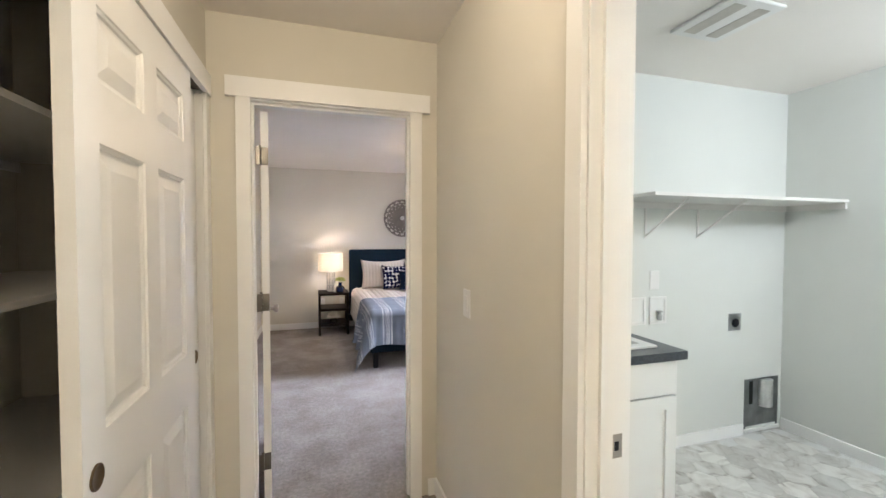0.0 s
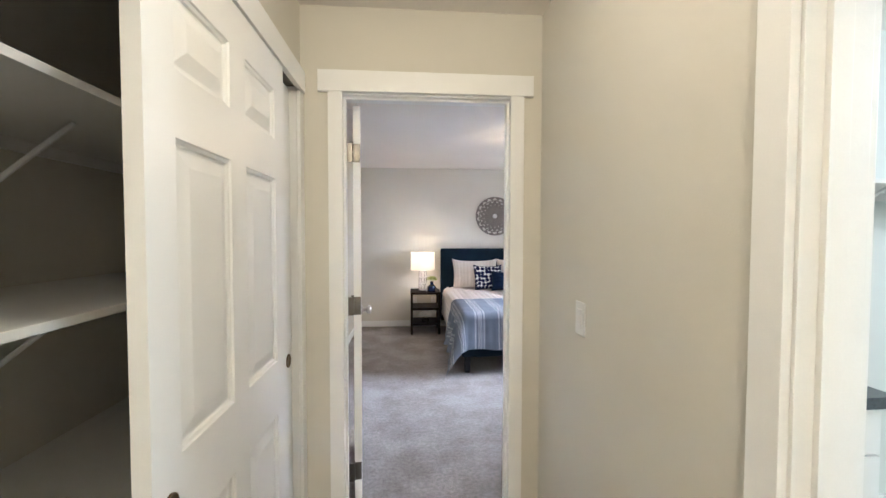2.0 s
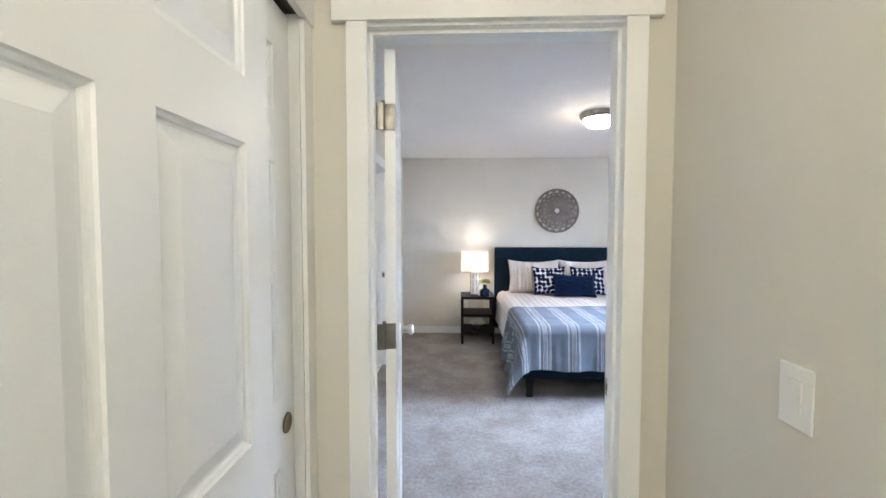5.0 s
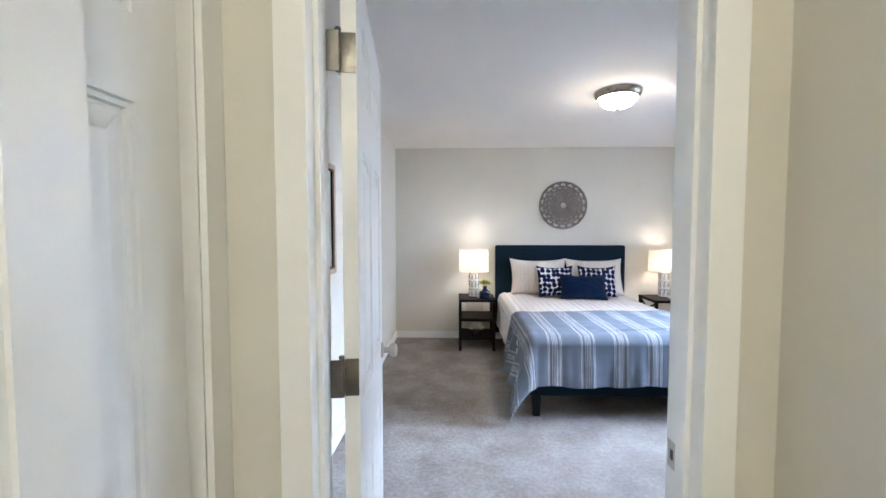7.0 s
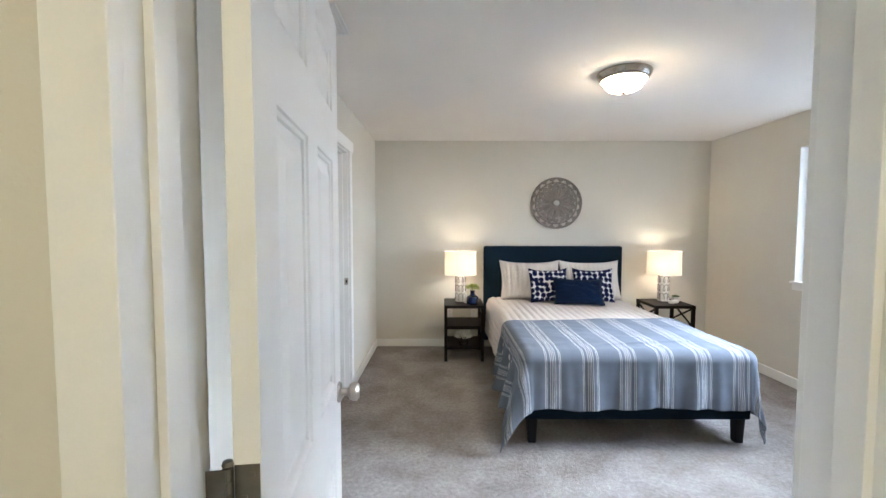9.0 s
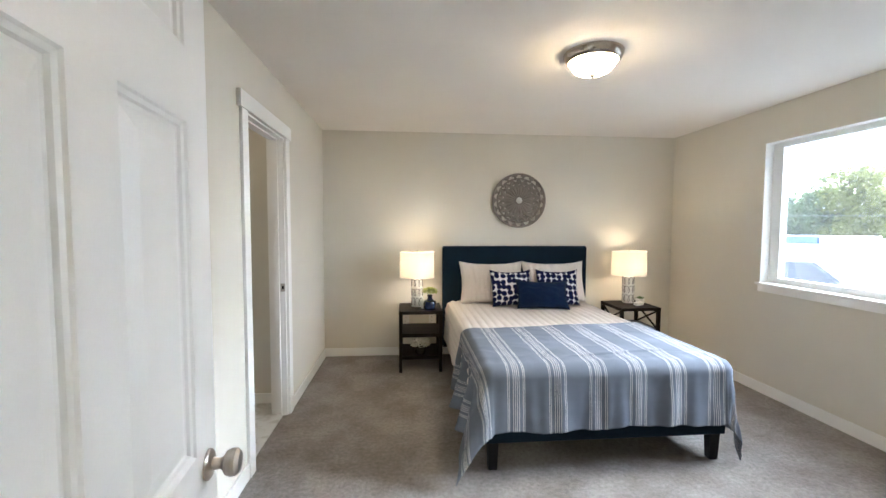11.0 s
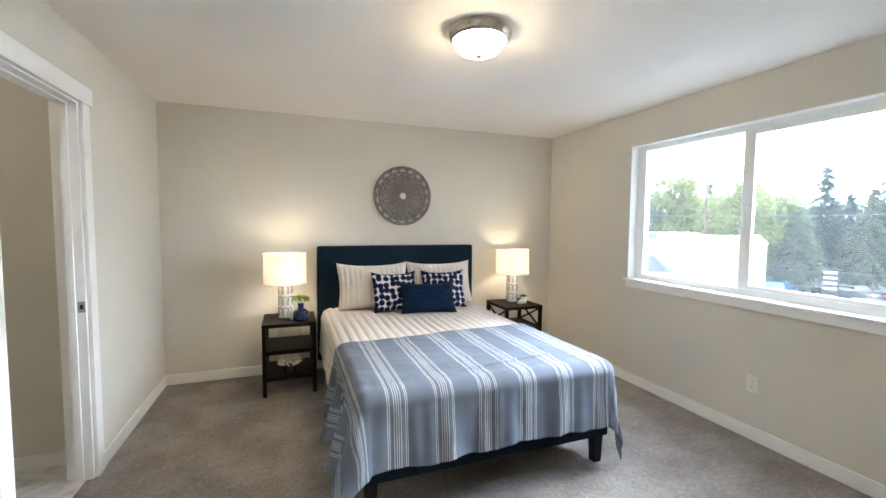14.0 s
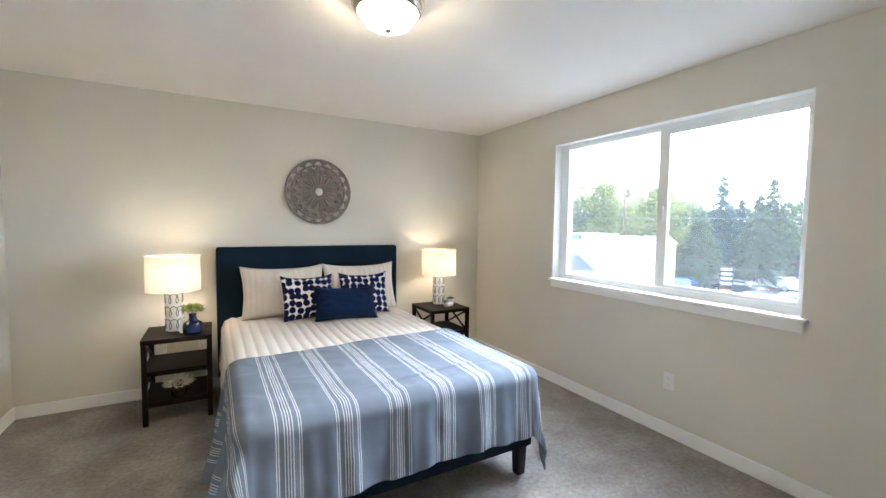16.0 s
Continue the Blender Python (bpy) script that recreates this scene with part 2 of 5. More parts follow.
structure("wall_door", boxes((BL - T, DW0, -0.1, DOOR_L - 0.02, DW1, CEIL), (DOOR_R + 0.02, DW0, -0.1, LAU_X + 0.1, DW1, CEIL), (DOOR_L - 0.02, DW0, DOOR_H + 0.02, DOOR_R + 0.02, DW1, CEIL)),
          PAINT, "greige painted wall with the bedroom door", "wall")
structure("wall_hall", boxes((HALL_R, LAU_1 + 0.02, -0.1, HALL_R + T, DW0, CEIL), (HALL_R, -2.2, -0.1, HALL_R + T, LAU_0 - 0.02, CEIL), (HALL_R, LAU_0 - 0.02, BH + 0.02, HALL_R + T, LAU_1 + 0.02, CEIL)),
          PAINT, "greige painted hall wall beside the laundry doorway", "wall")
structure("wall_closet_front", boxes((HALL_L - T, 2.012, -0.1, HALL_L, DW0, CEIL), (HALL_L - T, -2.2, -0.1, HALL_L, 0.3, CEIL), (HALL_L - T, 0.3, 2.075, HALL_L, 2.012, CEIL)),
          PAINT, "greige painted wall over the closet doors", "wall")
# closet walls take the greige with shade in its colour
structure("wall_closet", boxes((-1.37, -0.2, -0.1, -1.25, DW0, CEIL), (-1.25, -0.2, -0.1, HALL_L - T, -0.1, CEIL)), CLOSET_SHADED, "closet back wall in greige darkened for shade", "wall")
structure("wall_closet_end", boxes((-1.25, DW0 - 0.012, 0.0, HALL_L - T, DW0 - 0.003, CEIL)), CLOSET_SHADED, "closet end wall in greige darkened for shade", "wall")
structure("wall_hall_end", boxes((HALL_L - T, -2.3, -0.1, HALL_R + T, -2.2, CEIL)), PAINT, "greige painted wall at the hall's end", "wall")
structure("wall_laundry", boxes((HALL_R + T, DW0 - 0.008, 0.0, LAU_X, DW0 - 0.002, CEIL)), LAUNDRY_PAINT, "pale painted laundry wall with the hookups", "wall")
structure("wall_laundry_far", boxes((LAU_X, -1.7, -0.1, LAU_X + 0.1, DW0, CEIL)), LAUNDRY_PAINT, "pale painted laundry side wall", "wall")
structure("wall_laundry_near", boxes((HALL_R + T, -1.7, -0.1, LAU_X, -1.6, CEIL)), LAUNDRY_PAINT, "pale painted laundry wall", "wall")
structure("wall_laundry_hall", boxes((HALL_R + T + 0.002, LAU_1 + 0.1, 0.0, HALL_R + T + 0.008, DW0 - 0.01, CEIL), (HALL_R + T + 0.002, -1.6, 0.0, HALL_R + T + 0.008, LAU_0 - 0.1, CEIL)),
          LAUNDRY_PAINT, "pale painted laundry wall beside its doorway", "wall")
structure("wall_bathroom_back", boxes((-2.65, 2.8, -0.1, -2.55, 6.3, CEIL), (-2.55, 5.34, -0.1, BL - T, 5.44, CEIL), (-2.55, 2.8, -0.1, BL - T, 2.9, CEIL)), PAINT, "greige painted bathroom wall", "wall")

# ---- trim, doors, window ----


def casing(name, axis, face, out, a0, a1, top, width=0.065, thick=0.018, header=0.092, over=0.030):
    """Flat boards round an opening on the wall face; axis: the one along the wall; out: +1 or -1, the way the boards stand proud."""
    def put(u0, z0, u1, z1, t, nm):
        lo, hi = sorted((face, face + out * t))
        bm = bmesh.new()
        if axis == "x":
            box(bm, u0, lo, z0, u1, hi, z1, bevel=0.0015)
        else:
            box(bm, lo, u0, z0, hi, u1, z1, bevel=0.0015)
        part(nm, bm, TRIM, frame_thing)
    frame_thing = tagged(new(name), "white painted flat door casing with a wide head board", "door casing", kind="structure")
    put(a0 - width, 0.0, a0, top, thick, "casing_board")
    put(a1, 0.0, a1 + width, top, thick, "casing_board")
    put(a0 - width - over, top, a1 + width + over, top + header, thick + 0.006, "head_board")
    return frame_thing


casing("trim_bedroom_door", "x", DW0, -1, DOOR_L + 0.002, DOOR_R - 0.003, DOOR_H + 0.008, width=0.063, over=0.042)
casing("trim_bedroom_door_inside", "x", DW1, 1, DOOR_L - 0.008, DOOR_R + 0.008, DOOR_H + 0.008)
casing("trim_bathroom_door", "y", BL, 1, B0 + 0.002, B1 - 0.002, BH + 0.008, width=0.08)
casing("trim_laundry_door", "y", HALL_R, -1, LAU_0 - 0.006, LAU_1 + 0.006, BH + 0.008, width=0.065)
casing("trim_laundry_door_inside", "y", HALL_R + T, 1, LAU_0 - 0.006, LAU_1 + 0.006, BH + 0.008, width=0.065)


def jamb_lining(name, axis, c0, c1, a0, a1, top, stop):
    """Boards that line an opening, with a thin door stop."""
    ob = tagged(new(name), "white painted door jamb with a stop", "door jamb", kind="structure")

    def put(u0, z0, u1, z1, d0, d1, nm):
        bm = bmesh.new()
        if axis == "x":
            box(bm, u0, d0, z0, u1, d1, z1, bevel=0.001)
        else:
            box(bm, d0, u0, z0, d1, u1, z1, bevel=0.001)
        part(nm, bm, TRIM, ob)
    put(a0 - 0.018, 0.0, a0, top, c0, c1, "jamb_board")
    put(a1, 0.0, a1 + 0.018, top, c0, c1, "jamb_board")
    put(a0 - 0.018, top, a1 + 0.018, top + 0.018, c0, c1, "jamb_board")
    s0, s1 = stop
    put(a0, 0.0, a0 + 0.011, top - 0.011, s0, s1, "door_stop")
    put(a1 - 0.011, 0.0, a1, top - 0.011, s0, s1, "door_stop")
    put(a0, top - 0.011, a1, top, s0, s1, "door_stop")
    return ob


jamb_lining("trim_bedroom_jamb", "x", DW0 + 0.001, DW1 - 0.001, DOOR_L, DOOR_R, DOOR_H, (DW0 + 0.030, DW0 + 0.066))
jamb_lining("trim_bathroom_jamb", "y", BL - T + 0.001, BL - 0.001, B0 + 0.018, B1 - 0.018, BH, (BL - 0.078, BL - 0.042))
jamb_lining("trim_laundry_jamb", "y", HALL_R + 0.001, HALL_R + T - 0.001, LAU_0, LAU_1, BH, (HALL_R + 0.036, HALL_R + 0.072))

# closet opening: head board, side board, track and jamb
closet_trim = tagged(new("trim_closet"), "white painted closet casing with a dark door track", "door casing", kind="structure")
part("head_board", boxes((HALL_L, 0.2, 2.042, HALL_L + 0.022, DW0 - 0.001, 2.135), bevel=0.0015), TRIM, closet_trim)
part("casing_board", boxes((HALL_L, 2.006, 0.0, HALL_L + 0.014, DW0 - 0.001, 2.041), bevel=0.0015), TRIM, closet_trim)
part("jamb_board", boxes((HALL_L - T, 2.003, 0.0, HALL_L - 0.001, 2.011, 2.074)), TRIM, closet_trim)
TRACK = material("dark_track_metal", (0.10, 0.09, 0.08), 0.4, metal=0.8)
part("door_track", boxes((HALL_L - 0.105, 0.3, 2.050, HALL_L - 0.004, 2.002, 2.074)), TRACK, closet_trim, "dark metal sliding track")


def baseboard(name, *runs):
    ob = tagged(new(name), "white painted baseboard along the wall", "baseboard", kind="structure")
    for x0, y0, x1, y1 in runs:
        part("board", boxes((x0, y0, 0.0, x1, y1, 0.090), bevel=0.004), TRIM, ob)


b = 0.013
baseboard("baseboard_bedroom", (BL, BB - b, BR, BB), (BR - b, DW1, BR, BB - b), (BL, B1 + 0.078, BL + b, BB - b), (BL, DW1, BL + b, B0 - 0.078), (DOOR_R + 0.1, DW1, BR - b, DW1 + b))
baseboard("baseboard_hall", (HALL_R - b, LAU_1 + 0.072, HALL_R, DW0), (DOOR_R + 0.096, DW0 - b, HALL_R - b, DW0))
baseboard("baseboard_laundry", (1.50, DW0 - 0.008 - b, 2.785, DW0 - 0.008), (LAU_X - b, -1.6, LAU_X, DW0 - 0.008 - b))
baseboard("baseboard_bathroom", (-2.55, 5.34 - b, BL - T, 5.34), (-2.55, 2.9, -2.55 + b, 5.34 - b))


def relief(bm, u0, v0, u1, v1, face, side):
    """Sticking, groove and raised field of one door panel, on the plane w = face; side: +1 or -1."""
    rows = ((0.0, 0.0), (0.003, 0.0045), (0.010, 0.007), (0.013, 0.0125), (0.019, 0.0130), (0.050, 0.003), (0.054, 0.002))
    rings = []
    for inset, deep in rows:
        w = face - side * deep
        rings.append([bm.verts.new(c) for c in ((u0 + inset, w, v0 + inset), (u1 - inset, w, v0 + inset), (u1 - inset, w, v1 - inset), (u0 + inset, w, v1 - inset))])
    for a, c in zip(rings, rings[1:]):
        for i in range(4):
            bm.faces.new((a[i], a[(i + 1) % 4], c[(i + 1) % 4], c[i]))
    bm.faces.new(rings[-1])


def panel_door(name, m, width, height, label, stile=0.105, thick=0.035):
    """A six-panel door, its hinge edge at x = 0, lying along +x, between y = -thick and 0."""
    ob = thing(name, m, label, "door")
    mid = 0.10
    cols = ((stile, (width - mid) / 2), ((width + mid) / 2, width - stile))
    rows = ((0.21, 0.768), (0.958, 1.602), (1.738, 1.908))
    bm = bmesh.new()
    box(bm, 0, -thick, 0, stile, 0, height)
    box(bm, width - stile, -thick, 0, width, 0, height)
    box(bm, cols[0][1], -thick, 0, cols[1][0], 0, height)
    zs = [0.0] + [z for r in rows for z in r] + [height]
    for c0, c1 in cols:
        for z0, z1 in zip(zs[0::2], zs[1::2]):
            box(bm, c0, -thick, z0, c1, 0, z1)
    bmesh.ops.remove_doubles(bm, verts=bm.verts, dist=0.0002)
    part("leaf", bm, TRIM, ob)
    for c0, c1 in cols:
        for z0, z1 in rows:
            bm = bmesh.new()
            relief(bm, c0, z0, c1, z1, 0.0, 1)
            relief(bm, c0, z0, c1, z1, -thick, -1)
            part("panel", bm, TRIM, ob)
    return ob


def cup_pull(door, x, z):
    pull = part("pull", lathe([(0.0285, 0.0), (0.0285, 0.0035), (0.0265, 0.0045), (0.0245, 0.0035), (0.020, 0.0014), (0.0, 0.0008)], 32, cap=False), BRONZE, door, "round recessed metal finger pull", smooth=True,
                at=pose(x, 0.0005, z, -90, 0, 0))
    return pull


# closet doors slide along y, faces to the hall
front = panel_door("closet_door", Matrix.Translation((-0.546, 0.953, 0.012)) @ Matrix.Rotation(radians(90), 4, "Z") @ Matrix.Scale(-1, 4, (0, 1, 0)), 0.815, 2.026, "white six-panel sliding closet door slid open before another", stile=0.10)
rear = panel_door("closet_door", Matrix.Translation((-0.592, 1.188, 0.012)) @ Matrix.Rotation(radians(90), 4, "Z") @ Matrix.Scale(-1, 4, (0, 1, 0)), 0.815, 2.026, "white six-panel sliding closet door behind another", stile=0.10)
cup_pull(front, 0.052, 0.872)
cup_pull(rear, 0.762, 0.872)

# bedroom door, open a little past square
swing = panel_door("bedroom_door", pose(DOOR_L + 0.029, DW1 + 0.006, 0.012, 0, 0, 96.5), 0.755, 2.022, "white six-panel bedroom door standing open with nickel knob")


def knob(door, x, z, thick):
    for side, y in ((1, 0.0), (-1, -thick)):
        k = part("knob", lathe([(0.0, 0.0), (0.031, 0.0), (0.031, 0.004), (0.026, 0.008), (0.013, 0.010), (0.011, 0.024), (0.014, 0.030), (0.024, 0.036), (0.028, 0.046), (0.027, 0.056), (0.020, 0.063), (0.0, 0.065)], 28, cap=False),
                 NICKEL, door, "round brushed nickel knob", smooth=True, at=pose(x, y, z, -90 * side, 0, 0))
    part("latch_plate", boxes((0.7548, -thick + 0.006, z - 0.028, 0.7562, -0.006, z + 0.028), bevel=0.0005), NICKEL, door, "nickel latch plate")


knob(swing, 0.706, 0.912, 0.035)
for z in (0.24, 1.060, 1.798):
    bm = boxes((-0.0016, -0.0335, z - 0.044, 0.0, -0.0015, z + 0.044), bevel=0.0006)
    for dz, dy in ((-0.031, -0.024), (0.0, -0.014), (0.031, -0.024)):
        box(bm, -0.0026, dy - 0.0032, z + dz - 0.0032, -0.0012, dy + 0.0032, z + dz + 0.0032)
    leaf = part("hinge", bm, HINGE, swing, "satin nickel butt hinge", smooth=True)
    bm = bmesh.new()
    for k in range(5):
        lathe([(0.0066, z - 0.044 + 0.0178 * k), (0.0066, z - 0.0270 + 0.0178 * k)], 14, centre=(-0.005, 0.005), bm=bm)
    lathe([(0.0050, z + 0.0445), (0.0076, z + 0.0475), (0.0060, z + 0.0525), (0.0, z + 0.0535)], 14, centre=(-0.005, 0.005), bm=bm, cap=False)
    box(bm, -0.012, 0.006, z - 0.044, -0.0105, 0.030, z + 0.044)
    part("hinge_pin", bm, HINGE, leaf, smooth=True)

# strike plates on the jambs
def strike(name, m):
    ob = thing(name, m, "small metal strike plate let into a white jamb", "strike plate")
    part("plate", boxes((-0.016, -0.0012, -0.030, 0.016, 0.0, -0.012), (-0.016, -0.0012, 0.012, 0.016, 0.0, 0.030), (-0.016, -0.0012, -0.012, -0.007, 0.0, 0.012), (0.007, -0.0012, -0.012, 0.016, 0.0, 0.012)), NICKEL, ob)
    part("latch_hole", boxes((-0.007, -0.0006, -0.012, 0.007, 0.0, 0.012)), BLACKLEG, ob, "dark latch hole")


strike("strike_plate", pose(HALL_R + 0.092, LAU_1, 0.885))
strike("strike_plate", pose(BL - 0.020, B1 - 0.018, 0.965))
strike("strike_plate", pose(DOOR_R, DW1 - 0.022, 0.917, 0, 0, -90))

# ---- window ----
VINYL = material("white_vinyl", (0.80, 0.82, 0.82), 0.3, vary=0.01)
window = tagged(new("window_1"), "white vinyl sliding window with two panes", "window", kind="structure")
X0, X1 = BR + 0.075, BR + 0.135
SASH = 4.345
part("window_frame", boxes((X0, W0, WZ0, X1, W0 + 0.022, WZ1), (X0, W1 - 0.095, WZ0, X1, W1, WZ1), (X0, W0 + 0.022, WZ0, X1, W1 - 0.095, WZ0 + 0.06), (X0, W0 + 0.022, WZ1 - 0.045, X1, W1 - 0.095, WZ1), bevel=0.003), VINYL, window)
part("sash", boxes((X0 + 0.004, SASH - 0.04, WZ0 + 0.045, X0 + 0.034, SASH + 0.035, WZ1 - 0.04), (X0 + 0.004, W0 + 0.020, WZ0 + 0.045, X0 + 0.034, W0 + 0.050, WZ1 - 0.04),
                   (X0 + 0.004, W0 + 0.050, WZ0 + 0.045, X0 + 0.034, SASH - 0.04, WZ0 + 0.085), (X0 + 0.004, W0 + 0.050, WZ1 - 0.075, X0 + 0.034, SASH - 0.04, WZ1 - 0.04), bevel=0.003), VINYL, window, "white sliding sash")
part("sash", boxes((X0 + 0.036, SASH - 0.02, WZ0 + 0.045, X1 - 0.004, SASH + 0.03, WZ1 - 0.04), bevel=0.002), VINYL, window, "white fixed meeting rail")
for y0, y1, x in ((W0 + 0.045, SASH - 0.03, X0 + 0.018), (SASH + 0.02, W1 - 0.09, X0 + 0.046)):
    pane = part("pane", boxes((x, y0, WZ0 + 0.048, x + 0.004, y1, WZ1 - 0.043)), PANE, window, "window glass with a veil for outdoor haze")
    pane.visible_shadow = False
part("sash_latch", boxes((X0 - 0.008, SASH - 0.012, 1.46, X0 + 0.006, SASH + 0.014, 1.56), bevel=0.003), VINYL, window, "white sash latch")
part("reveal", boxes((BR + 0.002, W0, WZ0, X0, W0 + 0.004, WZ1), (BR + 0.002, W1 - 0.004, WZ0, X0, W1, WZ1), (BR + 0.002, W0 + 0.004, WZ1 - 0.004, X0, W1 - 0.004, WZ1)), TRIM, window, "white painted window reveal")
part("window_sill", boxes((BR - 0.035, W0 - 0.03, WZ0 - 0.006, X0, W1 + 0.015, WZ0 + 0.014), bevel=0.004), TRIM, window, "white painted window stool")
part("apron", boxes((BR - 0.018, W0 - 0.015, WZ0 - 0.062, BR, W1, WZ0 - 0.007), bevel=0.002), TRIM, window, "white painted apron under the sill")

# ---- bed ----
BC = 1.200          # middle of the bed
HW = 0.745          # half width of the mattress
FOOT, HEAD = 4.30, 6.40
TOP = 0.615

bed = thing("bed", pose(BC, (FOOT + HEAD) / 2, 0), "navy upholstered platform bed with tall headboard and black legs", "bed")
L0, L1 = FOOT - (FOOT + HEAD) / 2, HEAD - (FOOT + HEAD) / 2
bm = bmesh.new()
box(bm, -0.803, L1 + 0.015, 0.10, 0.803, L1 + 0.105, 1.205, bevel=0.028, segments=4)
part("headboard", bm, NAVY, bed, "navy upholstered headboard", smooth=True)
for nm, args in (("foot_rail", (-HW, L0, 0.165, HW, L0 + 0.05, 0.335)), ("side_rail", (-HW, L0 + 0.05, 0.165, -HW + 0.05, L1 + 0.015, 0.335)), ("side_rail", (HW - 0.05, L0 + 0.05, 0.165, HW, L1 + 0.015, 0.335))):
    bm = bmesh.new()
    box(bm, *args, bevel=0.014, segments=3)
    part(nm, bm, NAVY, bed, smooth=True)
part("slat_deck", boxes((-HW + 0.05, L0 + 0.05, 0.28, HW - 0.05, L1 + 0.015, 0.30)), ESPRESSO, bed)
for sx in (-1, 1):
    for y in (L0 + 0.03, L1 - 0.10):
        bm = bmesh.new()
        r = bmesh.ops.create_cone(bm, cap_ends=True, segments=4, radius1=0.036, radius2=0.046, depth=0.20)
        bmesh.ops.rotate(bm, verts=bm.verts, matrix=Matrix.Rotation(radians(45), 3, "Z"))
        bmesh.ops.translate(bm, verts=bm.verts, vec=(sx * (HW - 0.06), y + 0.01, 0.10))
        bmesh.ops.bevel(bm, geom=list(bm.edges), offset=0.003, segments=1, affect="EDGES")
        part("leg", bm, BLACKLEG, bed, "black tapered leg")
mattress = thing("mattress", pose(BC, (FOOT + HEAD) / 2, 0.301), "white mattress under the quilt on the platform bed", "mattress")
MATTRESS = material("mattress_ticking", (0.7, 0.69, 0.66), 0.9, vary=0.02, bump=0.1)
bm = bmesh.new()
box(bm, -HW + 0.015, L0 + 0.03, 0, HW - 0.015, L1 + 0.01, TOP - 0.020 - 0.301, bevel=0.05, segments=4)
part("mattress_body", bm, MATTRESS, mattress, smooth=True)

# ---- bedding ----


def cloth_material(name, color, rib=0.0, rib_scale=14.0, weave=900.0, vary=0.05, sheen=0.2, rough=0.9):
    m = material(name, color, rough, vary=vary, scale=7, grain=0.05, grain_scale=weave, bump=0.25, bump_scale=weave, spec=0.15)
    m.node_tree.nodes["Principled BSDF"].inputs["Sheen Weight"].default_value = sheen
    return m


QUILT = cloth_material("cream_quilt_cotton", (0.66, 0.61, 0.56), vary=0.03)
PILLOWCASE = cloth_material("cream_pillow_cotton", (0.64, 0.59, 0.54), vary=0.03)
BLUE_VELVET = cloth_material("navy_pillow_cloth", (0.0015, 0.010, 0.036), vary=0.12, sheen=0.05)


def striped_material():
    """Blue-grey woven cotton with groups of thin white stripes along the map's u."""
    m = bpy.data.materials.new("striped_throw_cotton")
    m.use_nodes = True
    n, l = m.node_tree.nodes, m.node_tree.links
    b = n["Principled BSDF"]
    b.inputs["Roughness"].default_value, b.inputs["Specular IOR Level"].default_value = 0.9, 0.15
    b.inputs["Sheen Weight"].default_value = 0.02
    uv = n.new("ShaderNodeUVMap")
    sep = n.new("ShaderNodeSeparateXYZ")
    l.new(uv.outputs[0], sep.inputs[0])
    fr = n.new("ShaderNodeMath")
    fr.operation = "FRACT"
    l.new(sep.outputs["X"], fr.inputs[0])
    ramp = n.new("ShaderNodeValToRGB")
    ramp.color_ramp.interpolation = "CONSTANT"
    base, white = (0.150, 0.172, 0.216, 1), (0.54, 0.545, 0.55, 1)
    e = ramp.color_ramp.elements
    e[0].position, e[0].color = 0.0, base
    e[1].position, e[1].color = 0.999, base
    for d in (-0.050, -0.040, -0.0165, -0.0055, 0.0055, 0.0165, 0.040, 0.050):
        p = 0.5 + d / 0.242
        for q, c in ((p - 0.0082, white), (p + 0.0082, base)):
            k = e.new(q)
            k.color = c
    l.new(fr.outputs[0], ramp.inputs["Fac"])
    t = n.new("ShaderNodeTexNoise")
    t.inputs["Scale"].default_value, t.inputs["Detail"].default_value = 5.0, 4.0
    r = n.new("ShaderNodeMapRange")
    r.inputs["From Min"].default_value, r.inputs["From Max"].default_value = 0.3, 0.7
    r.inputs["To Min"].default_value, r.inputs["To Max"].default_value = 0.90, 1.10
    l.new(t.outputs["Fac"], r.inputs["Value"])
    mix = n.new("ShaderNodeMix")
    mix.data_type, mix.blend_type = "RGBA", "MULTIPLY"
    mix.inputs["Factor"].default_value = 1.0
    l.new(ramp.outputs["Color"], mix.inputs["A"])
    l.new(r.outputs[0], mix.inputs["B"])
    l.new(mix.outputs["Result"], b.inputs["Base Color"])
    w = n.new("ShaderNodeTexNoise")
    w.inputs["Scale"].default_value = 600.0
    u = n.new("ShaderNodeBump")
    u.inputs["Strength"].default_value, u.inputs["Distance"].default_value = 0.3, 0.002
    l.new(w.outputs["Fac"], u.inputs["Height"])
    l.new(u.outputs[0], b.inputs["Normal"])
    return m


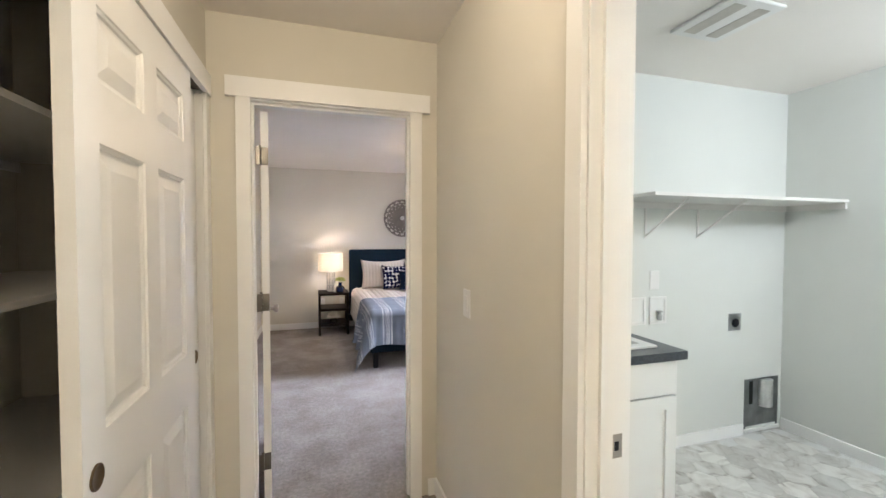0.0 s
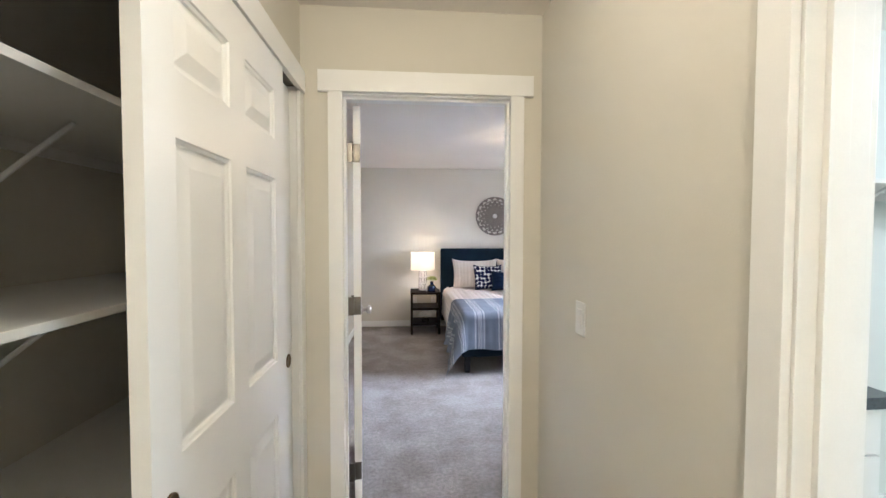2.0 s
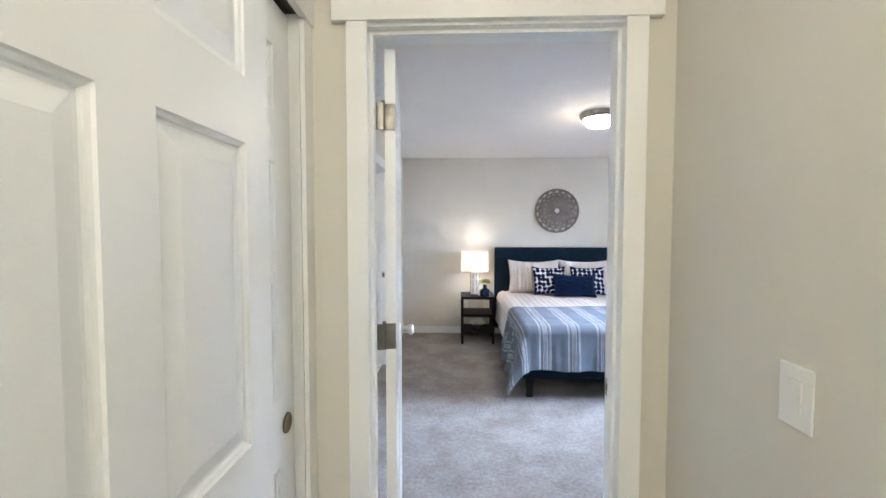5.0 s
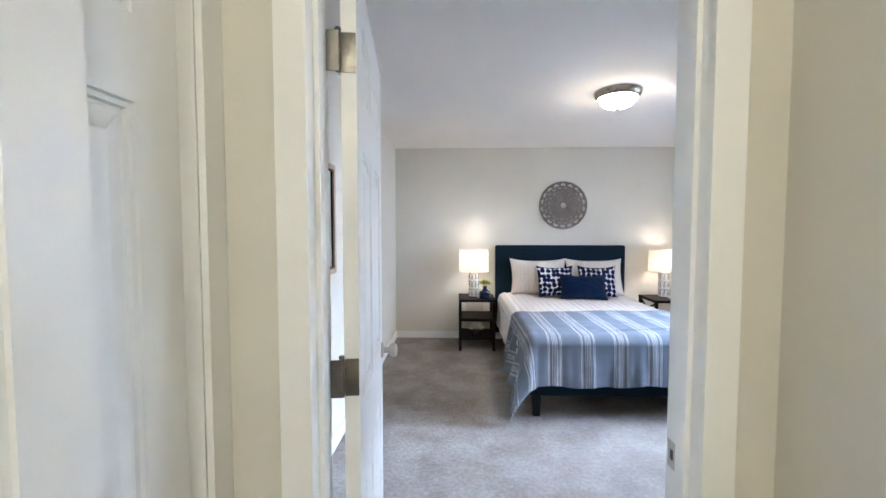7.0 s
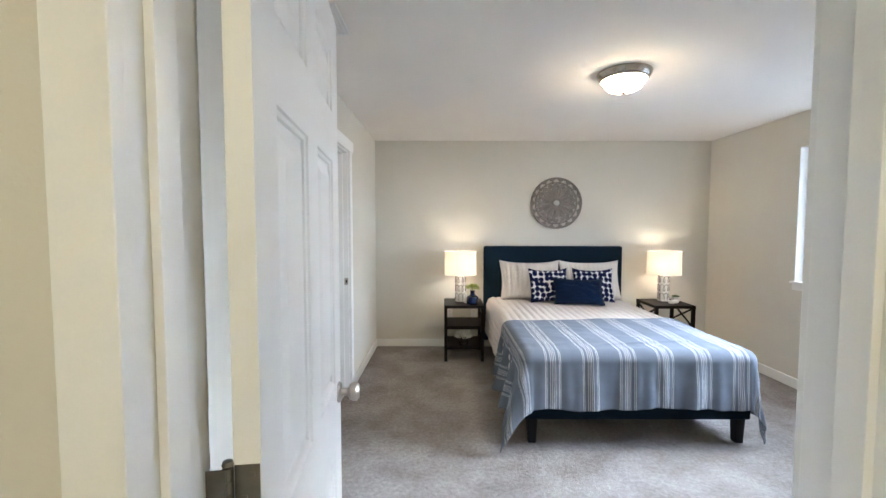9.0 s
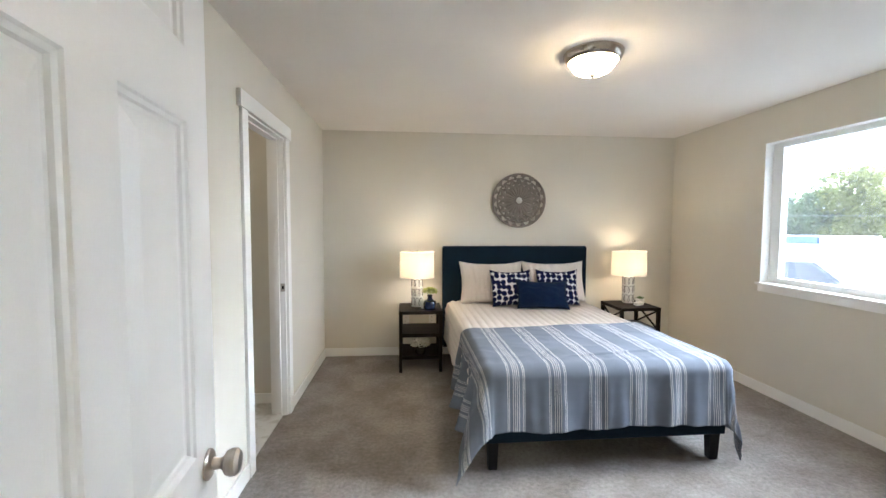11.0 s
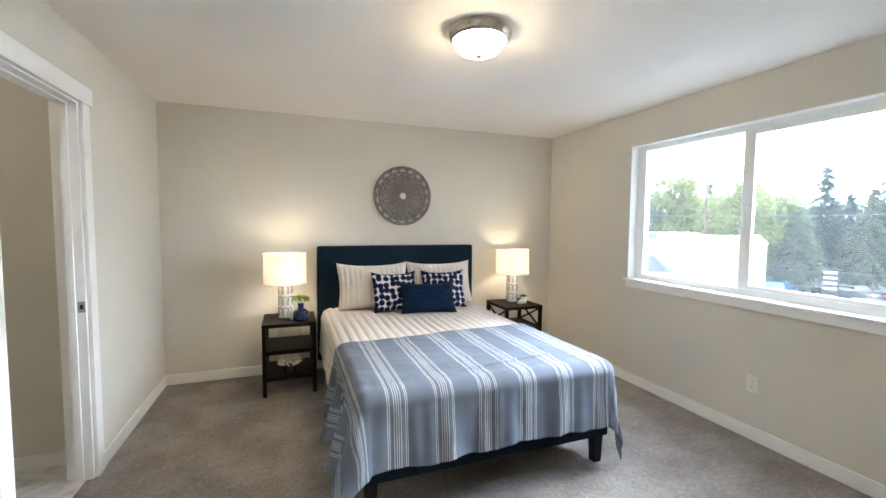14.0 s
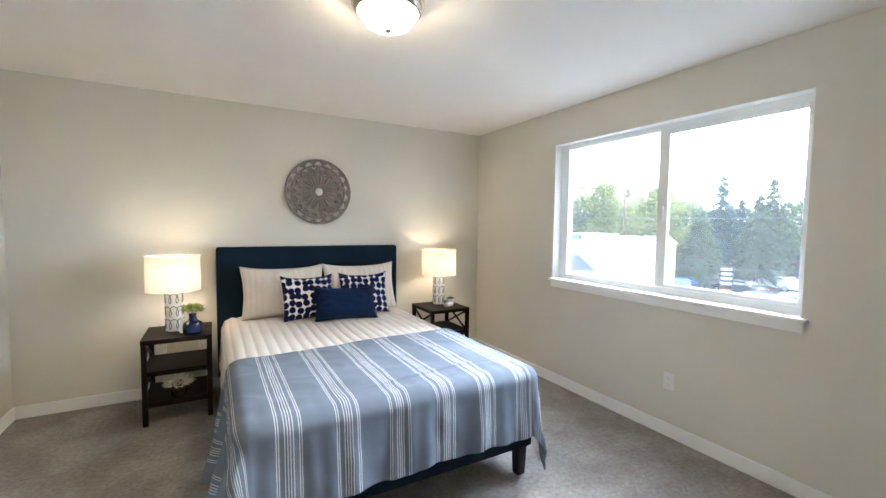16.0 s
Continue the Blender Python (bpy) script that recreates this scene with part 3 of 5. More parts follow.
def blob_material():
    """White cotton printed with close dark blue pebbles."""
    m = bpy.data.materials.new("pebble_print_cotton")
    m.use_nodes = True
    n, l = m.node_tree.nodes, m.node_tree.links
    b = n["Principled BSDF"]
    b.inputs["Roughness"].default_value, b.inputs["Specular IOR Level"].default_value = 0.9, 0.15
    uv = n.new("ShaderNodeUVMap")
    v = n.new("ShaderNodeTexVoronoi")
    v.feature, v.voronoi_dimensions = "F1", "2D"
    v.inputs["Scale"].default_value, v.inputs["Randomness"].default_value = 6.4, 0.32
    l.new(uv.outputs[0], v.inputs["Vector"])
    ramp = n.new("ShaderNodeValToRGB")
    e = ramp.color_ramp.elements
    e[0].position, e[0].color = 0.475, (0.005, 0.009, 0.048, 1)
    e[1].position, e[1].color = 0.495, (0.68, 0.67, 0.68, 1)
    l.new(v.outputs["Distance"], ramp.inputs["Fac"])
    l.new(ramp.outputs["Color"], b.inputs["Base Color"])
    w = n.new("ShaderNodeTexNoise")
    w.inputs["Scale"].default_value = 700.0
    u = n.new("ShaderNodeBump")
    u.inputs["Strength"].default_value, u.inputs["Distance"].default_value = 0.25, 0.002
    l.new(w.outputs["Fac"], u.inputs["Height"])
    l.new(u.outputs[0], b.inputs["Normal"])
    return m


STRIPES, PEBBLES = striped_material(), blob_material()


def fold_over(a, r):
    """Way out and down of cloth that runs past an edge by a, rounded by r."""
    if a <= -r:
        return a, 0.0
    s = a + r
    if s < r * math.pi / 2:
        return -r + r * math.sin(s / r), -r * (1 - math.cos(s / r))
    return 0.0, -r - (s - r * math.pi / 2)


def drape(u, y, half, foot, r, flare=0.0, pleat=0.0, corner=0.0, foot_pleat=None):
    """Lays a cloth point (u across from the bed's middle, y along) over the bed: place from the bed's middle line, top at z = 0."""
    a, b2 = abs(u) - half, foot - y
    sx = 1 if u >= 0 else -1
    p, q = max(a + r, 0.0), max(b2 + r, 0.0)
    if p == 0 and q == 0:
        return u, y, 0.0
    d = math.hypot(p, q)
    phi = math.atan2(q, p)
    o, dz = fold_over(d - r, r)
    o += r
    hang = max(-dz - r, 0.0)
    fp = pleat if foot_pleat is None else foot_pleat
    if p and q:
        o += hang * (flare + corner * math.sin(2 * phi) + fp * math.sin(phi * 9))
    elif p:
        o += hang * (flare + pleat * (0.8 * math.sin(17 * y + 1.3) + 0.5 * math.sin(41 * y)))
    else:
        o += hang * (flare + fp * (0.8 * math.sin(17 * u + 1.3) + 0.5 * math.sin(41 * u)))
    x = (half - r if p else abs(u)) + o * math.cos(phi)
    return sx * x, (foot + r if q else y) - o * math.sin(phi), dz


# quilt, with channels that run from head to foot
quilt = thing("quilt", pose(BC, 5.2, TOP), "cream channel-quilted cotton bedspread on the bed", "quilt")
QW, QD = 0.765, 0.36


def quilt_point(i, j):
    u = (i - 0.5) * 2 * (QW + QD)
    y = FOOT - 0.05 + (HEAD + 0.005 - FOOT + 0.05) * j
    x, yy, z = drape(u, y, QW, FOOT - 0.02, 0.07, flare=0.05, pleat=0.02)
    rib = 0.011 * abs(math.sin(math.pi * u / 0.066)) ** 0.6
    soft = 0.006 * noise.noise(Vector((u * 3, y * 3, 0.0))) + 0.003 * noise.noise(Vector((u * 9, y * 5, 4.0)))
    out = 1.0 if z < -0.05 else 0.0
    return Vector((x + (1 if u > 0 else -1) * rib * out, yy - 5.2, z + rib * (1 - out) + soft * (1 - out) - 0.010))


bm = grid(276, 64, quilt_point)
q = part("quilt_cloth", bm, QUILT, quilt, smooth=True)
q.data.set_sharp_from_angle(angle=radians(180))

# throw over the foot half
throw = thing("throw_blanket", pose(BC, 4.7, TOP), "blue-grey woven throw with white stripes draped over the bed's foot", "blanket")
TW, TF = 0.775, FOOT - 0.035
DROP_L, DROP_F = 0.42, 0.335


def throw_uv(i, j):
    return (((i - 0.5) * 2 * (TW + DROP_L)) / 0.242 + 0.853, j * 6)


def throw_point(i, j):
    u = (i - 0.5) * 2 * (TW + DROP_L)
    head = 5.20 + 0.048 * u / 0.7 + 0.008 * math.sin(u * 6)
    y = head + (TF - DROP_F + 0.006 * math.sin(u * 7.0 + 0.4) + 0.005 * math.sin(u * 19.0) - head) * j
    left = min(1.0, max(0.0, -u / 0.6))
    x, yy, z = drape(u, y, TW, TF, 0.075, flare=0.06 + 0.05 * left, pleat=0.07 + 0.09 * left, corner=0.05 + 0.24 * left, foot_pleat=0.035)
    n1 = noise.noise(Vector((u * 2.6, y * 3.0, 7.0)))
    n2 = noise.noise(Vector((u * 7, y * 9, 2.0)))
    n3 = 1 - abs(noise.noise(Vector((u * 3.2 + y * 1.4, y * 4.6 - u * 0.8, 4.0)))) * 2.6
    n3 = max(0.0, n3) ** 3
    crease = 0.013 * math.exp(-((y - 4.455 - 0.05 * math.sin(u * 3.0)) / 0.010) ** 2) * max(0.0, math.sin((u + 0.28) * 3.4)) if -0.28 < u < 0.62 else 0.0
    folds = noise.noise(Vector((u * 15.0, y * 1.6, 11.0))) * min(1.0, max(0.0, (4.50 - y) / 0.10))
    flat = max(0.0, 1 + z / 0.08)
    hang = min(1.0, max(0.0, -z / 0.2))
    yy += -(0.008 * n2 + 0.012 * folds) * hang if y < TF else 0.0
    x += 0.012 * hang * n2 * (1 if u > 0 else -1) if abs(u) > TW else 0.0
    return Vector((x, yy - 4.7, max(z + 0.010 + flat * (0.006 * n1 + 0.004 * n2 + 0.004 * n3 + 0.007 * folds + crease), 0.012 - TOP)))


bm = grid(220, 170, throw_point, uv=throw_uv)
t = part("throw_cloth", bm, STRIPES, throw, smooth=True)
t.data.set_sharp_from_angle(angle=radians(180))
sol = t.modifiers.new("thickness", "SOLIDIFY")
sol.thickness, sol.offset = 0.004, 1.0


def pillow(name, m, w, h, thick, mat, label, ribs=0.0, seed=0.0, ears=0.035, category="pillow", group=""):
    """A stuffed cushion in the x-z plane, its foot at z = 0, thick along y."""
    ob = thing(name, m, label, category, group)

    def side(sgn):
        def f(i, j):
            a, c = 2 * i - 1, 2 * j - 1
            pinch = 1 - 0.085 * (1 - a * a) * abs(c) ** 3
            pinch2 = 1 - 0.075 * (1 - c * c) * abs(a) ** 3
            body = (max(0.0, 1 - abs(a) ** 2.6) * max(0.0, 1 - abs(c) ** 2.6)) ** 0.52
            d = thick / 2 * body
            if ribs:
                d += body ** 0.4 * 0.010 * abs(math.sin(math.pi * (i * w) / ribs)) ** 0.6
            deep = 0.018 if name == "throw_pillow" and h < 0.3 else 0.004
            wob = noise.noise(Vector((a * 1.7 + seed, c * 1.7, seed))) * 0.016 + noise.noise(Vector((a * 4 + c * 2 + seed, c * 5, seed))) * deep
            return Vector((a * w / 2 * pinch2, -sgn * d + wob * body - 0.01 * c * c, h / 2 + c * h / 2 * pinch + ears * 0.5 * abs(a) ** 4 * (1 if c > 0 else 0) * c ** 4))
        return f
    bm = bmesh.new()
    nu = 96 if ribs else 30
    for sgn in (1, -1):
        grid(nu, 26, side(sgn), bm=bm, uv=lambda i, j: (i * w / h + seed, j + seed * 0.37))
    bmesh.ops.remove_doubles(bm, verts=bm.verts, dist=0.0004)
    p = part("cushion", bm, mat, ob, smooth=True)
    p.data.set_sharp_from_angle(angle=radians(180))
    piping = [side(1)(k / 24, 0) for k in range(24)] + [side(1)(1, k / 18) for k in range(18)] + [side(1)(1 - k / 24, 1) for k in range(24)] + [side(1)(0, 1 - k / 18) for k in range(18)]
    part("piping", tube(piping, 0.0022, steps=5, closed=True), mat, ob)
    return ob


TZ = TOP + 0.004
pillow("bed_pillow", pose(0.905, 6.225, TZ - 0.006, -17), 0.68, 0.435, 0.19, PILLOWCASE, "cream channel-quilted sleeping pillow leaning on the headboard", ribs=0.05, seed=1.0, group="sleeping pillows")
pillow("bed_pillow", pose(1.580, 6.225, TZ - 0.006, -17), 0.68, 0.435, 0.19, PILLOWCASE, "cream channel-quilted sleeping pillow leaning on the headboard", ribs=0.05, seed=3.0, group="sleeping pillows")
pillow("throw_pillow", pose(1.075, 6.035, TZ, -20, 0, 4), 0.43, 0.36, 0.13, PEBBLES, "square white pillow printed with navy pebbles", seed=5.0, group="pebble pillows")
pillow("throw_pillow", pose(1.550, 6.045, TZ, -20, 0, -4), 0.43, 0.36, 0.13, PEBBLES, "square white pillow printed with navy pebbles", seed=8.0, group="pebble pillows")
pillow("throw_pillow", pose(1.335, 5.875, TZ, -27, 1.5, -2), 0.52, 0.285, 0.14, BLUE_VELVET, "plain navy blue lumbar pillow before the others", ears=0.03, seed=11.0)

# ---- nightstands and lamps ----
NZ = 0.60


def nightstand(m, label):
    ob = thing("nightstand", m, label, "nightstand", "nightstands beside the bed")
    w, d, s = 0.425, 0.44, 0.032
    part("tabletop", boxes((0, 0, NZ - 0.032, w, d, NZ), bevel=0.003), ESPRESSO, ob)
    for x in (0.002, w - s - 0.002):
        for y in (0.002, d - s - 0.002):
            part("leg", boxes((x, y, 0, x + s, y + s, NZ - 0.032), bevel=0.002), ESPRESSO, ob)
    part("shelf", boxes((0.004, 0.004, 0.345, w - 0.004, d - 0.004, 0.380), bevel=0.002), ESPRESSO, ob)
    part("shelf", boxes((0.004, 0.004, 0.128, w - 0.004, d - 0.004, 0.160), bevel=0.002), ESPRESSO, ob)
    for x in (0.010, w - 0.026):
        for z0, z1 in ((0.382, NZ - 0.034), (0.162, 0.343)):
            for y0, y1 in ((s, d - s), (d - s, s)):
                p0, p1 = Vector((x + 0.008, y0, z0)), Vector((x + 0.008, y1, z1))
                ln = (p1 - p0).length
                bm = boxes((-0.006, -ln / 2 + 0.006, -0.008, 0.006, ln / 2 - 0.006, 0.008))
                ang = math.atan2(p1.z - p0.z, p1.y - p0.y)
                off = 0.0 if y1 > y0 else 0.0135
                bmesh.ops.transform(bm, matrix=Matrix.Translation((p0 + p1) / 2 + Vector((off - 0.0065, 0, 0))) @ Matrix.Rotation(ang, 4, "X"), verts=bm.verts)
                part("cross_brace", bm, ESPRESSO, ob)
    return ob


nightstand(pose(-0.065, 5.95, 0), "espresso wooden nightstand with open shelves beside the bed")
nightstand(pose(2.160, 5.95, 0), "espresso wooden nightstand with crossed side braces near the window")


def shade_material():
    m = bpy.data.materials.new("linen_lampshade")
    m.use_nodes = True
    n, l = m.node_tree.nodes, m.node_tree.links
    n.remove(n["Principled BSDF"])
    d, t, mix = n.new("ShaderNodeBsdfDiffuse"), n.new("ShaderNodeBsdfTranslucent"), n.new("ShaderNodeMixShader")
    d.inputs[0].default_value = (0.80, 0.74, 0.64, 1)
    t.inputs[0].default_value = (0.42, 0.385, 0.33, 1)
    mix.inputs[0].default_value = 0.40
    w = n.new("ShaderNodeTexNoise")
    w.inputs["Scale"].default_value = 260.0
    u = n.new("ShaderNodeBump")
    u.inputs["Strength"].default_value, u.inputs["Distance"].default_value = 0.2, 0.002
    l.new(w.outputs["Fac"], u.inputs["Height"])
    l.new(u.outputs[0], d.inputs["Normal"])
    l.new(d.outputs[0], mix.inputs[1])
    l.new(t.outputs[0], mix.inputs[2])
    l.new(mix.outputs[0], n["Material Output"].inputs[0])
    return m


SHADE = shade_material()
CERAMIC = material("white_glazed_ceramic", (0.74, 0.72, 0.69), 0.35, vary=0.03, scale=20)
INK = material("black_glaze_line", (0.03, 0.028, 0.026), 0.4)
BULB = glow_material("lit_bulb", (1.0, 0.78, 0.5), 6.0)


def table_lamp(m, label):
    ob = thing("table_lamp", m, label, "table lamp", "lamps on the nightstands")
    base = part("base", lathe([(0.0, 0.0), (0.055, 0.0), (0.058, 0.003), (0.058, 0.292), (0.054, 0.299), (0.02, 0.301), (0.0, 0.301)], 40, cap=False), CERAMIC, ob, "white ceramic cylinder base", smooth=True)
    for k in range(3):
        turns, pts = 8, []
        for i in range(turns * 18):
            a = 2 * math.pi * i / 18
            th = 2 * math.pi * i / (turns * 18) + 0.30 * math.sin(a)
            pts.append((0.0586 * math.cos(th), 0.0586 * math.sin(th), 0.055 + 0.095 * k + 0.036 * math.cos(a)))
        part("loop_line", tube(pts, 0.0025, steps=5, closed=True), INK, base, "black looping line painted round the base")
    part("neck", lathe([(0.011, 0.300), (0.011, 0.36), (0.016, 0.362), (0.016, 0.40), (0.011, 0.402)], 20), NICKEL, ob, "nickel lamp neck", smooth=True)
    part("bulb", lathe([(0.012, 0.402), (0.016, 0.412), (0.028, 0.440), (0.030, 0.455), (0.022, 0.475), (0.0, 0.482)], 20, cap=False), BULB, ob, "lit bulb", smooth=True)
    s0, s1, r = 0.302, 0.556, 0.176
    bm = lathe([(r, s0), (r - 0.003, s1)], 64, cap=False)
    part("shade", bm, SHADE, ob, "lit white linen drum shade", smooth=True)
    for z in (s0, s1):
        part("shade_rim", tube([(r * math.cos(2 * math.pi * i / 64), r * math.sin(2 * math.pi * i / 64), z) for i in range(64)], 0.0022, steps=6, closed=True), PLASTIC, ob, "white shade rim")
    for a in (0, 2.1, 4.2):
        part("spider_arm", tube([(0, 0, s1 - 0.008), ((r - 0.004) * math.cos(a), (r - 0.004) * math.sin(a), s1 - 0.002)], 0.0015, steps=5), NICKEL, ob)
    part("harp", tube([(0.016, 0, 0.40), (0.045, 0, 0.46), (0.035, 0, 0.53), (0, 0, s1 - 0.006)], 0.0018, steps=5), NICKEL, ob)
    part("finial", lathe([(0.005, s1 - 0.008), (0.007, s1 + 0.002), (0.009, s1 + 0.010), (0.004, s1 + 0.017), (0.0, s1 + 0.018)], 14), NICKEL, ob, "small nickel finial", smooth=True)
    return ob


table_lamp(pose(0.117, 6.215, NZ), "white ceramic table lamp with looping lines, lit drum shade")
table_lamp(pose(2.405, 6.265, NZ), "white ceramic table lamp with looping lines, lit drum shade")

# vase with green blooms
COBALT = material("cobalt_glazed_glass", (0.002, 0.010, 0.055), 0.12, vary=0.1, coat=0.3)
LEAF = material("bright_green_leaf", (0.36, 0.42, 0.10), 0.55, vary=0.3, scale=60)
PALE = material("cream_petal", (0.84, 0.81, 0.72), 0.6, vary=0.1, scale=50)
SOIL = material("dark_potting_moss", (0.03, 0.026, 0.02), 0.95, vary=0.3, scale=80)


def petals(count, spread, size, centre, flat=0.6, bm=None, seed=1, up=0.2):
    """Small curled leaves set on a dome."""
    rng = random.Random(seed)
    bm = bm or bmesh.new()
    for _ in range(count):
        th, ph = rng.uniform(0, 2 * math.pi), math.acos(rng.uniform(up - 0.4, 1))
        dirn = Vector((math.sin(ph) * math.cos(th), math.sin(ph) * math.sin(th), math.cos(ph) * flat))
        c = Vector(centre) + dirn * spread * rng.uniform(0.6, 1.0)
        side = dirn.cross(Vector((0, 0, 1)) + Vector((rng.uniform(-0.4, 0.4), rng.uniform(-0.4, 0.4), 0))).normalized()
        fwd = (dirn + Vector((rng.uniform(-0.5, 0.5), rng.uniform(-0.5, 0.5), rng.uniform(-0.2, 0.6)))).normalized()
        s = size * rng.uniform(0.7, 1.2)
        nrm = side.cross(fwd)
        a = [c - fwd * s * 0.5, c + side * s * 0.32 + nrm * s * 0.08, c + fwd * s * 0.55 - nrm * s * 0.12, c - side * s * 0.32 + nrm * s * 0.08]
        vs = [bm.verts.new(p) for p in a]
        mid = bm.verts.new(c - nrm * s * 0.05)
        for k in range(4):
            bm.faces.new((vs[k], vs[(k + 1) % 4], mid))
    return bm


vase = thing("vase", pose(0.240, 6.05, NZ) @ Matrix.Scale(1.22, 4), "dark blue glass vase holding small green blooms", "vase")
part("vase_body", lathe([(0.0, 0.0), (0.044, 0.0), (0.052, 0.010), (0.054, 0.045), (0.048, 0.066), (0.026, 0.078), (0.020, 0.090), (0.020, 0.108), (0.024, 0.116), (0.021, 0.117), (0.017, 0.108), (0.017, 0.092)], 32, cap=False), COBALT, vase, smooth=True)
part("bloom", petals(240, 0.060, 0.026, (0, 0, 0.142), bm=tube([(0, 0, 0.08), (0.004, 0, 0.14)], 0.003), seed=4), LEAF, vase, "yellow-green blooms")

bottle = thing("small_bottle", pose(0.172, 6.10, NZ), "small white bottle between lamp and vase", "bottle")
part("bottle_body", lathe([(0.0, 0.0), (0.017, 0.0), (0.019, 0.004), (0.019, 0.062), (0.010, 0.078), (0.009, 0.088)], 24, cap=False), CERAMIC, bottle, smooth=True)
part("cap", lathe([(0.0105, 0.086), (0.0105, 0.104), (0.008, 0.107), (0.0, 0.107)], 20, cap=False), PLASTIC, bottle, "white screw cap", smooth=True)

pot = thing("flower_pot", pose(0.145, 6.05, 0.160), "small pot of white silk flowers on a low shelf", "flower pot")
part("pot_body", lathe([(0.0, 0.0), (0.040, 0.0), (0.048, 0.010), (0.052, 0.050), (0.047, 0.056), (0.044, 0.050)], 28, cap=False), material("smoked_glass_pot", (0.05, 0.045, 0.04), 0.15, coat=0.5), pot, "smoky glass pot", smooth=True)
part("moss", lathe([(0.045, 0.040), (0.03, 0.050), (0.0, 0.054)], 20, cap=False), SOIL, pot, smooth=True)
part("bloom", petals(260, 0.092, 0.040, (0, -0.02, 0.10), flat=0.75, seed=9), PALE, pot, "white silk blooms")

succ = thing("succulent", pose(2.500, 6.19, NZ), "small green succulent in a white round pot", "plant pot")
part("pot_body", lathe([(0.0, 0.0), (0.034, 0.0), (0.040, 0.008), (0.042, 0.056), (0.038, 0.058), (0.037, 0.050)], 28, cap=False), CERAMIC, succ, "white ceramic pot", smooth=True)
part("moss", lathe([(0.0375, 0.046), (0.02, 0.052), (0.0, 0.053)], 20, cap=False), SOIL, succ, smooth=True)
part("rosette", petals(70, 0.036, 0.026, (0, 0, 0.052), flat=0.6, seed=12), material("grey_green_leaf", (0.10, 0.17, 0.06), 0.6, vary=0.2, scale=60), succ, "grey-green leaves")
clock_box = thing("alarm_clock", pose(2.43, 6.10, NZ, 0, 0, 25), "small white rounded clock on the nightstand", "clock")
bm = bmesh.new()
box(bm, -0.055, -0.026, 0.0, 0.055, 0.026, 0.034, bevel=0.013, segments=4)
part("case", bm, PLASTIC, clock_box, smooth=True)

# ---- bedroom fixtures ----
light = thing("ceiling_light", pose(1.10, 4.40, CEIL), "flush ceiling light, nickel rim and lit frosted bowl", "ceiling light")
part("rim", lathe([(0.0, 0.0), (0.166, 0.0), (0.170, -0.006), (0.167, -0.022), (0.157, -0.040), (0.148, -0.050), (0.140, -0.052), (0.136, -0.046), (0.10, -0.040)], 56, cap=False), material("antique_nickel", (0.50, 0.44, 0.37), 0.22, metal=1.0, vary=0.08, scale=20), light, "brushed nickel rim", smooth=True)
part("bowl", lathe([(0.134, -0.046), (0.132, -0.054), (0.120, -0.080), (0.100, -0.103), (0.068, -0.117), (0.03, -0.123), (0.0, -0.124)], 56, cap=False), GLOW, light, "lit frosted glass bowl", smooth=True)
part("finial", lathe([(0.0, -0.122), (0.016, -0.122), (0.018, -0.128), (0.011, -0.137), (0.0, -0.140)], 20, cap=False), NICKEL, light, "nickel finial", smooth=True)

GREYWOOD = material("weathered_grey_wood", (0.20, 0.175, 0.155), 0.75, vary=0.12, scale=12, grain=0.08, grain_scale=120, bump=0.2, bump_scale=60)
medal = thing("wall_medallion", pose(1.246, BB, 1.705, 90, 0, 0), "round carved grey wooden medallion with pierced rings", "wall art")
RM = 0.300


def medallion(bm):
    """Disc pierced by three rings of openings, petals raised round the hub; polar cells, pierced ones left out."""
    nr, na = 40, 288
    def pierced(r, a):
        for n0, rc, hr, wa, off, flip in ((18, 0.264, 0.016, 0.058, 0.0, -1), (18, 0.216, 0.013, 0.046, 0.5, 1), (18, 0.172, 0.010, 0.026, 0.0, 1)):
            step = 2 * math.pi / n0
            d = ((a / step + off) % 1.0 - 0.5) * step * rc
            half = wa * rc / 0.262 * 0.62
            if abs(d) < half and abs(r - rc - flip * 0.016 * (abs(d) / half) ** 2 * 0.9) < hr * (1 - (abs(d) / half) ** 2) ** 0.5 * 0.85:
                return True
        return False
    def height(r, a):
        if r < 0.036:
            return 0.034
        if r < 0.158:
            return 0.025 + 0.008 * abs(math.sin(12 * a)) * math.sin(math.pi * (r - 0.036) / 0.125)
        if r > 0.288:
            return 0.034
        return 0.026 + 0.004 * math.cos(18 * a) * math.sin(math.pi * (r - 0.158) / 0.13)
    vs = {}
    def vert(i, j):
        key = (i, j % na if i else 0)
        if key not in vs:
            r, a = RM * i / nr, 2 * math.pi * (j % na) / na
            vs[key] = bm.verts.new((r * math.cos(a), r * math.sin(a), height(r, a)))
        return vs[key]
    for i in range(nr):
        for j in range(na):
            if i and pierced(RM * (i + 0.5) / nr, 2 * math.pi * (j + 0.5) / na):
                continue
            q4 = (vert(i, j), vert(i + 1, j), vert(i + 1, j + 1), vert(i, j + 1))
            bm.faces.new(q4 if i else (q4[0], q4[1], q4[2]))
    return bm


disc = part("carved_disc", medallion(bmesh.new()), GREYWOOD, medal, smooth=True)
sol = disc.modifiers.new("thickness", "SOLIDIFY")
sol.thickness, sol.offset = 0.014, -1.0
part("hub", lathe([(0.034, 0.016), (0.034, 0.035), (0.030, 0.037), (0.0, 0.037)], 32), material("pale_hub_inlay", (0.66, 0.66, 0.62), 0.5, vary=0.08, scale=40), medal, "pale round hub", smooth=True)
part("spacer", lathe([(0.05, 0.0), (0.05, 0.018)], 24), GREYWOOD, medal)


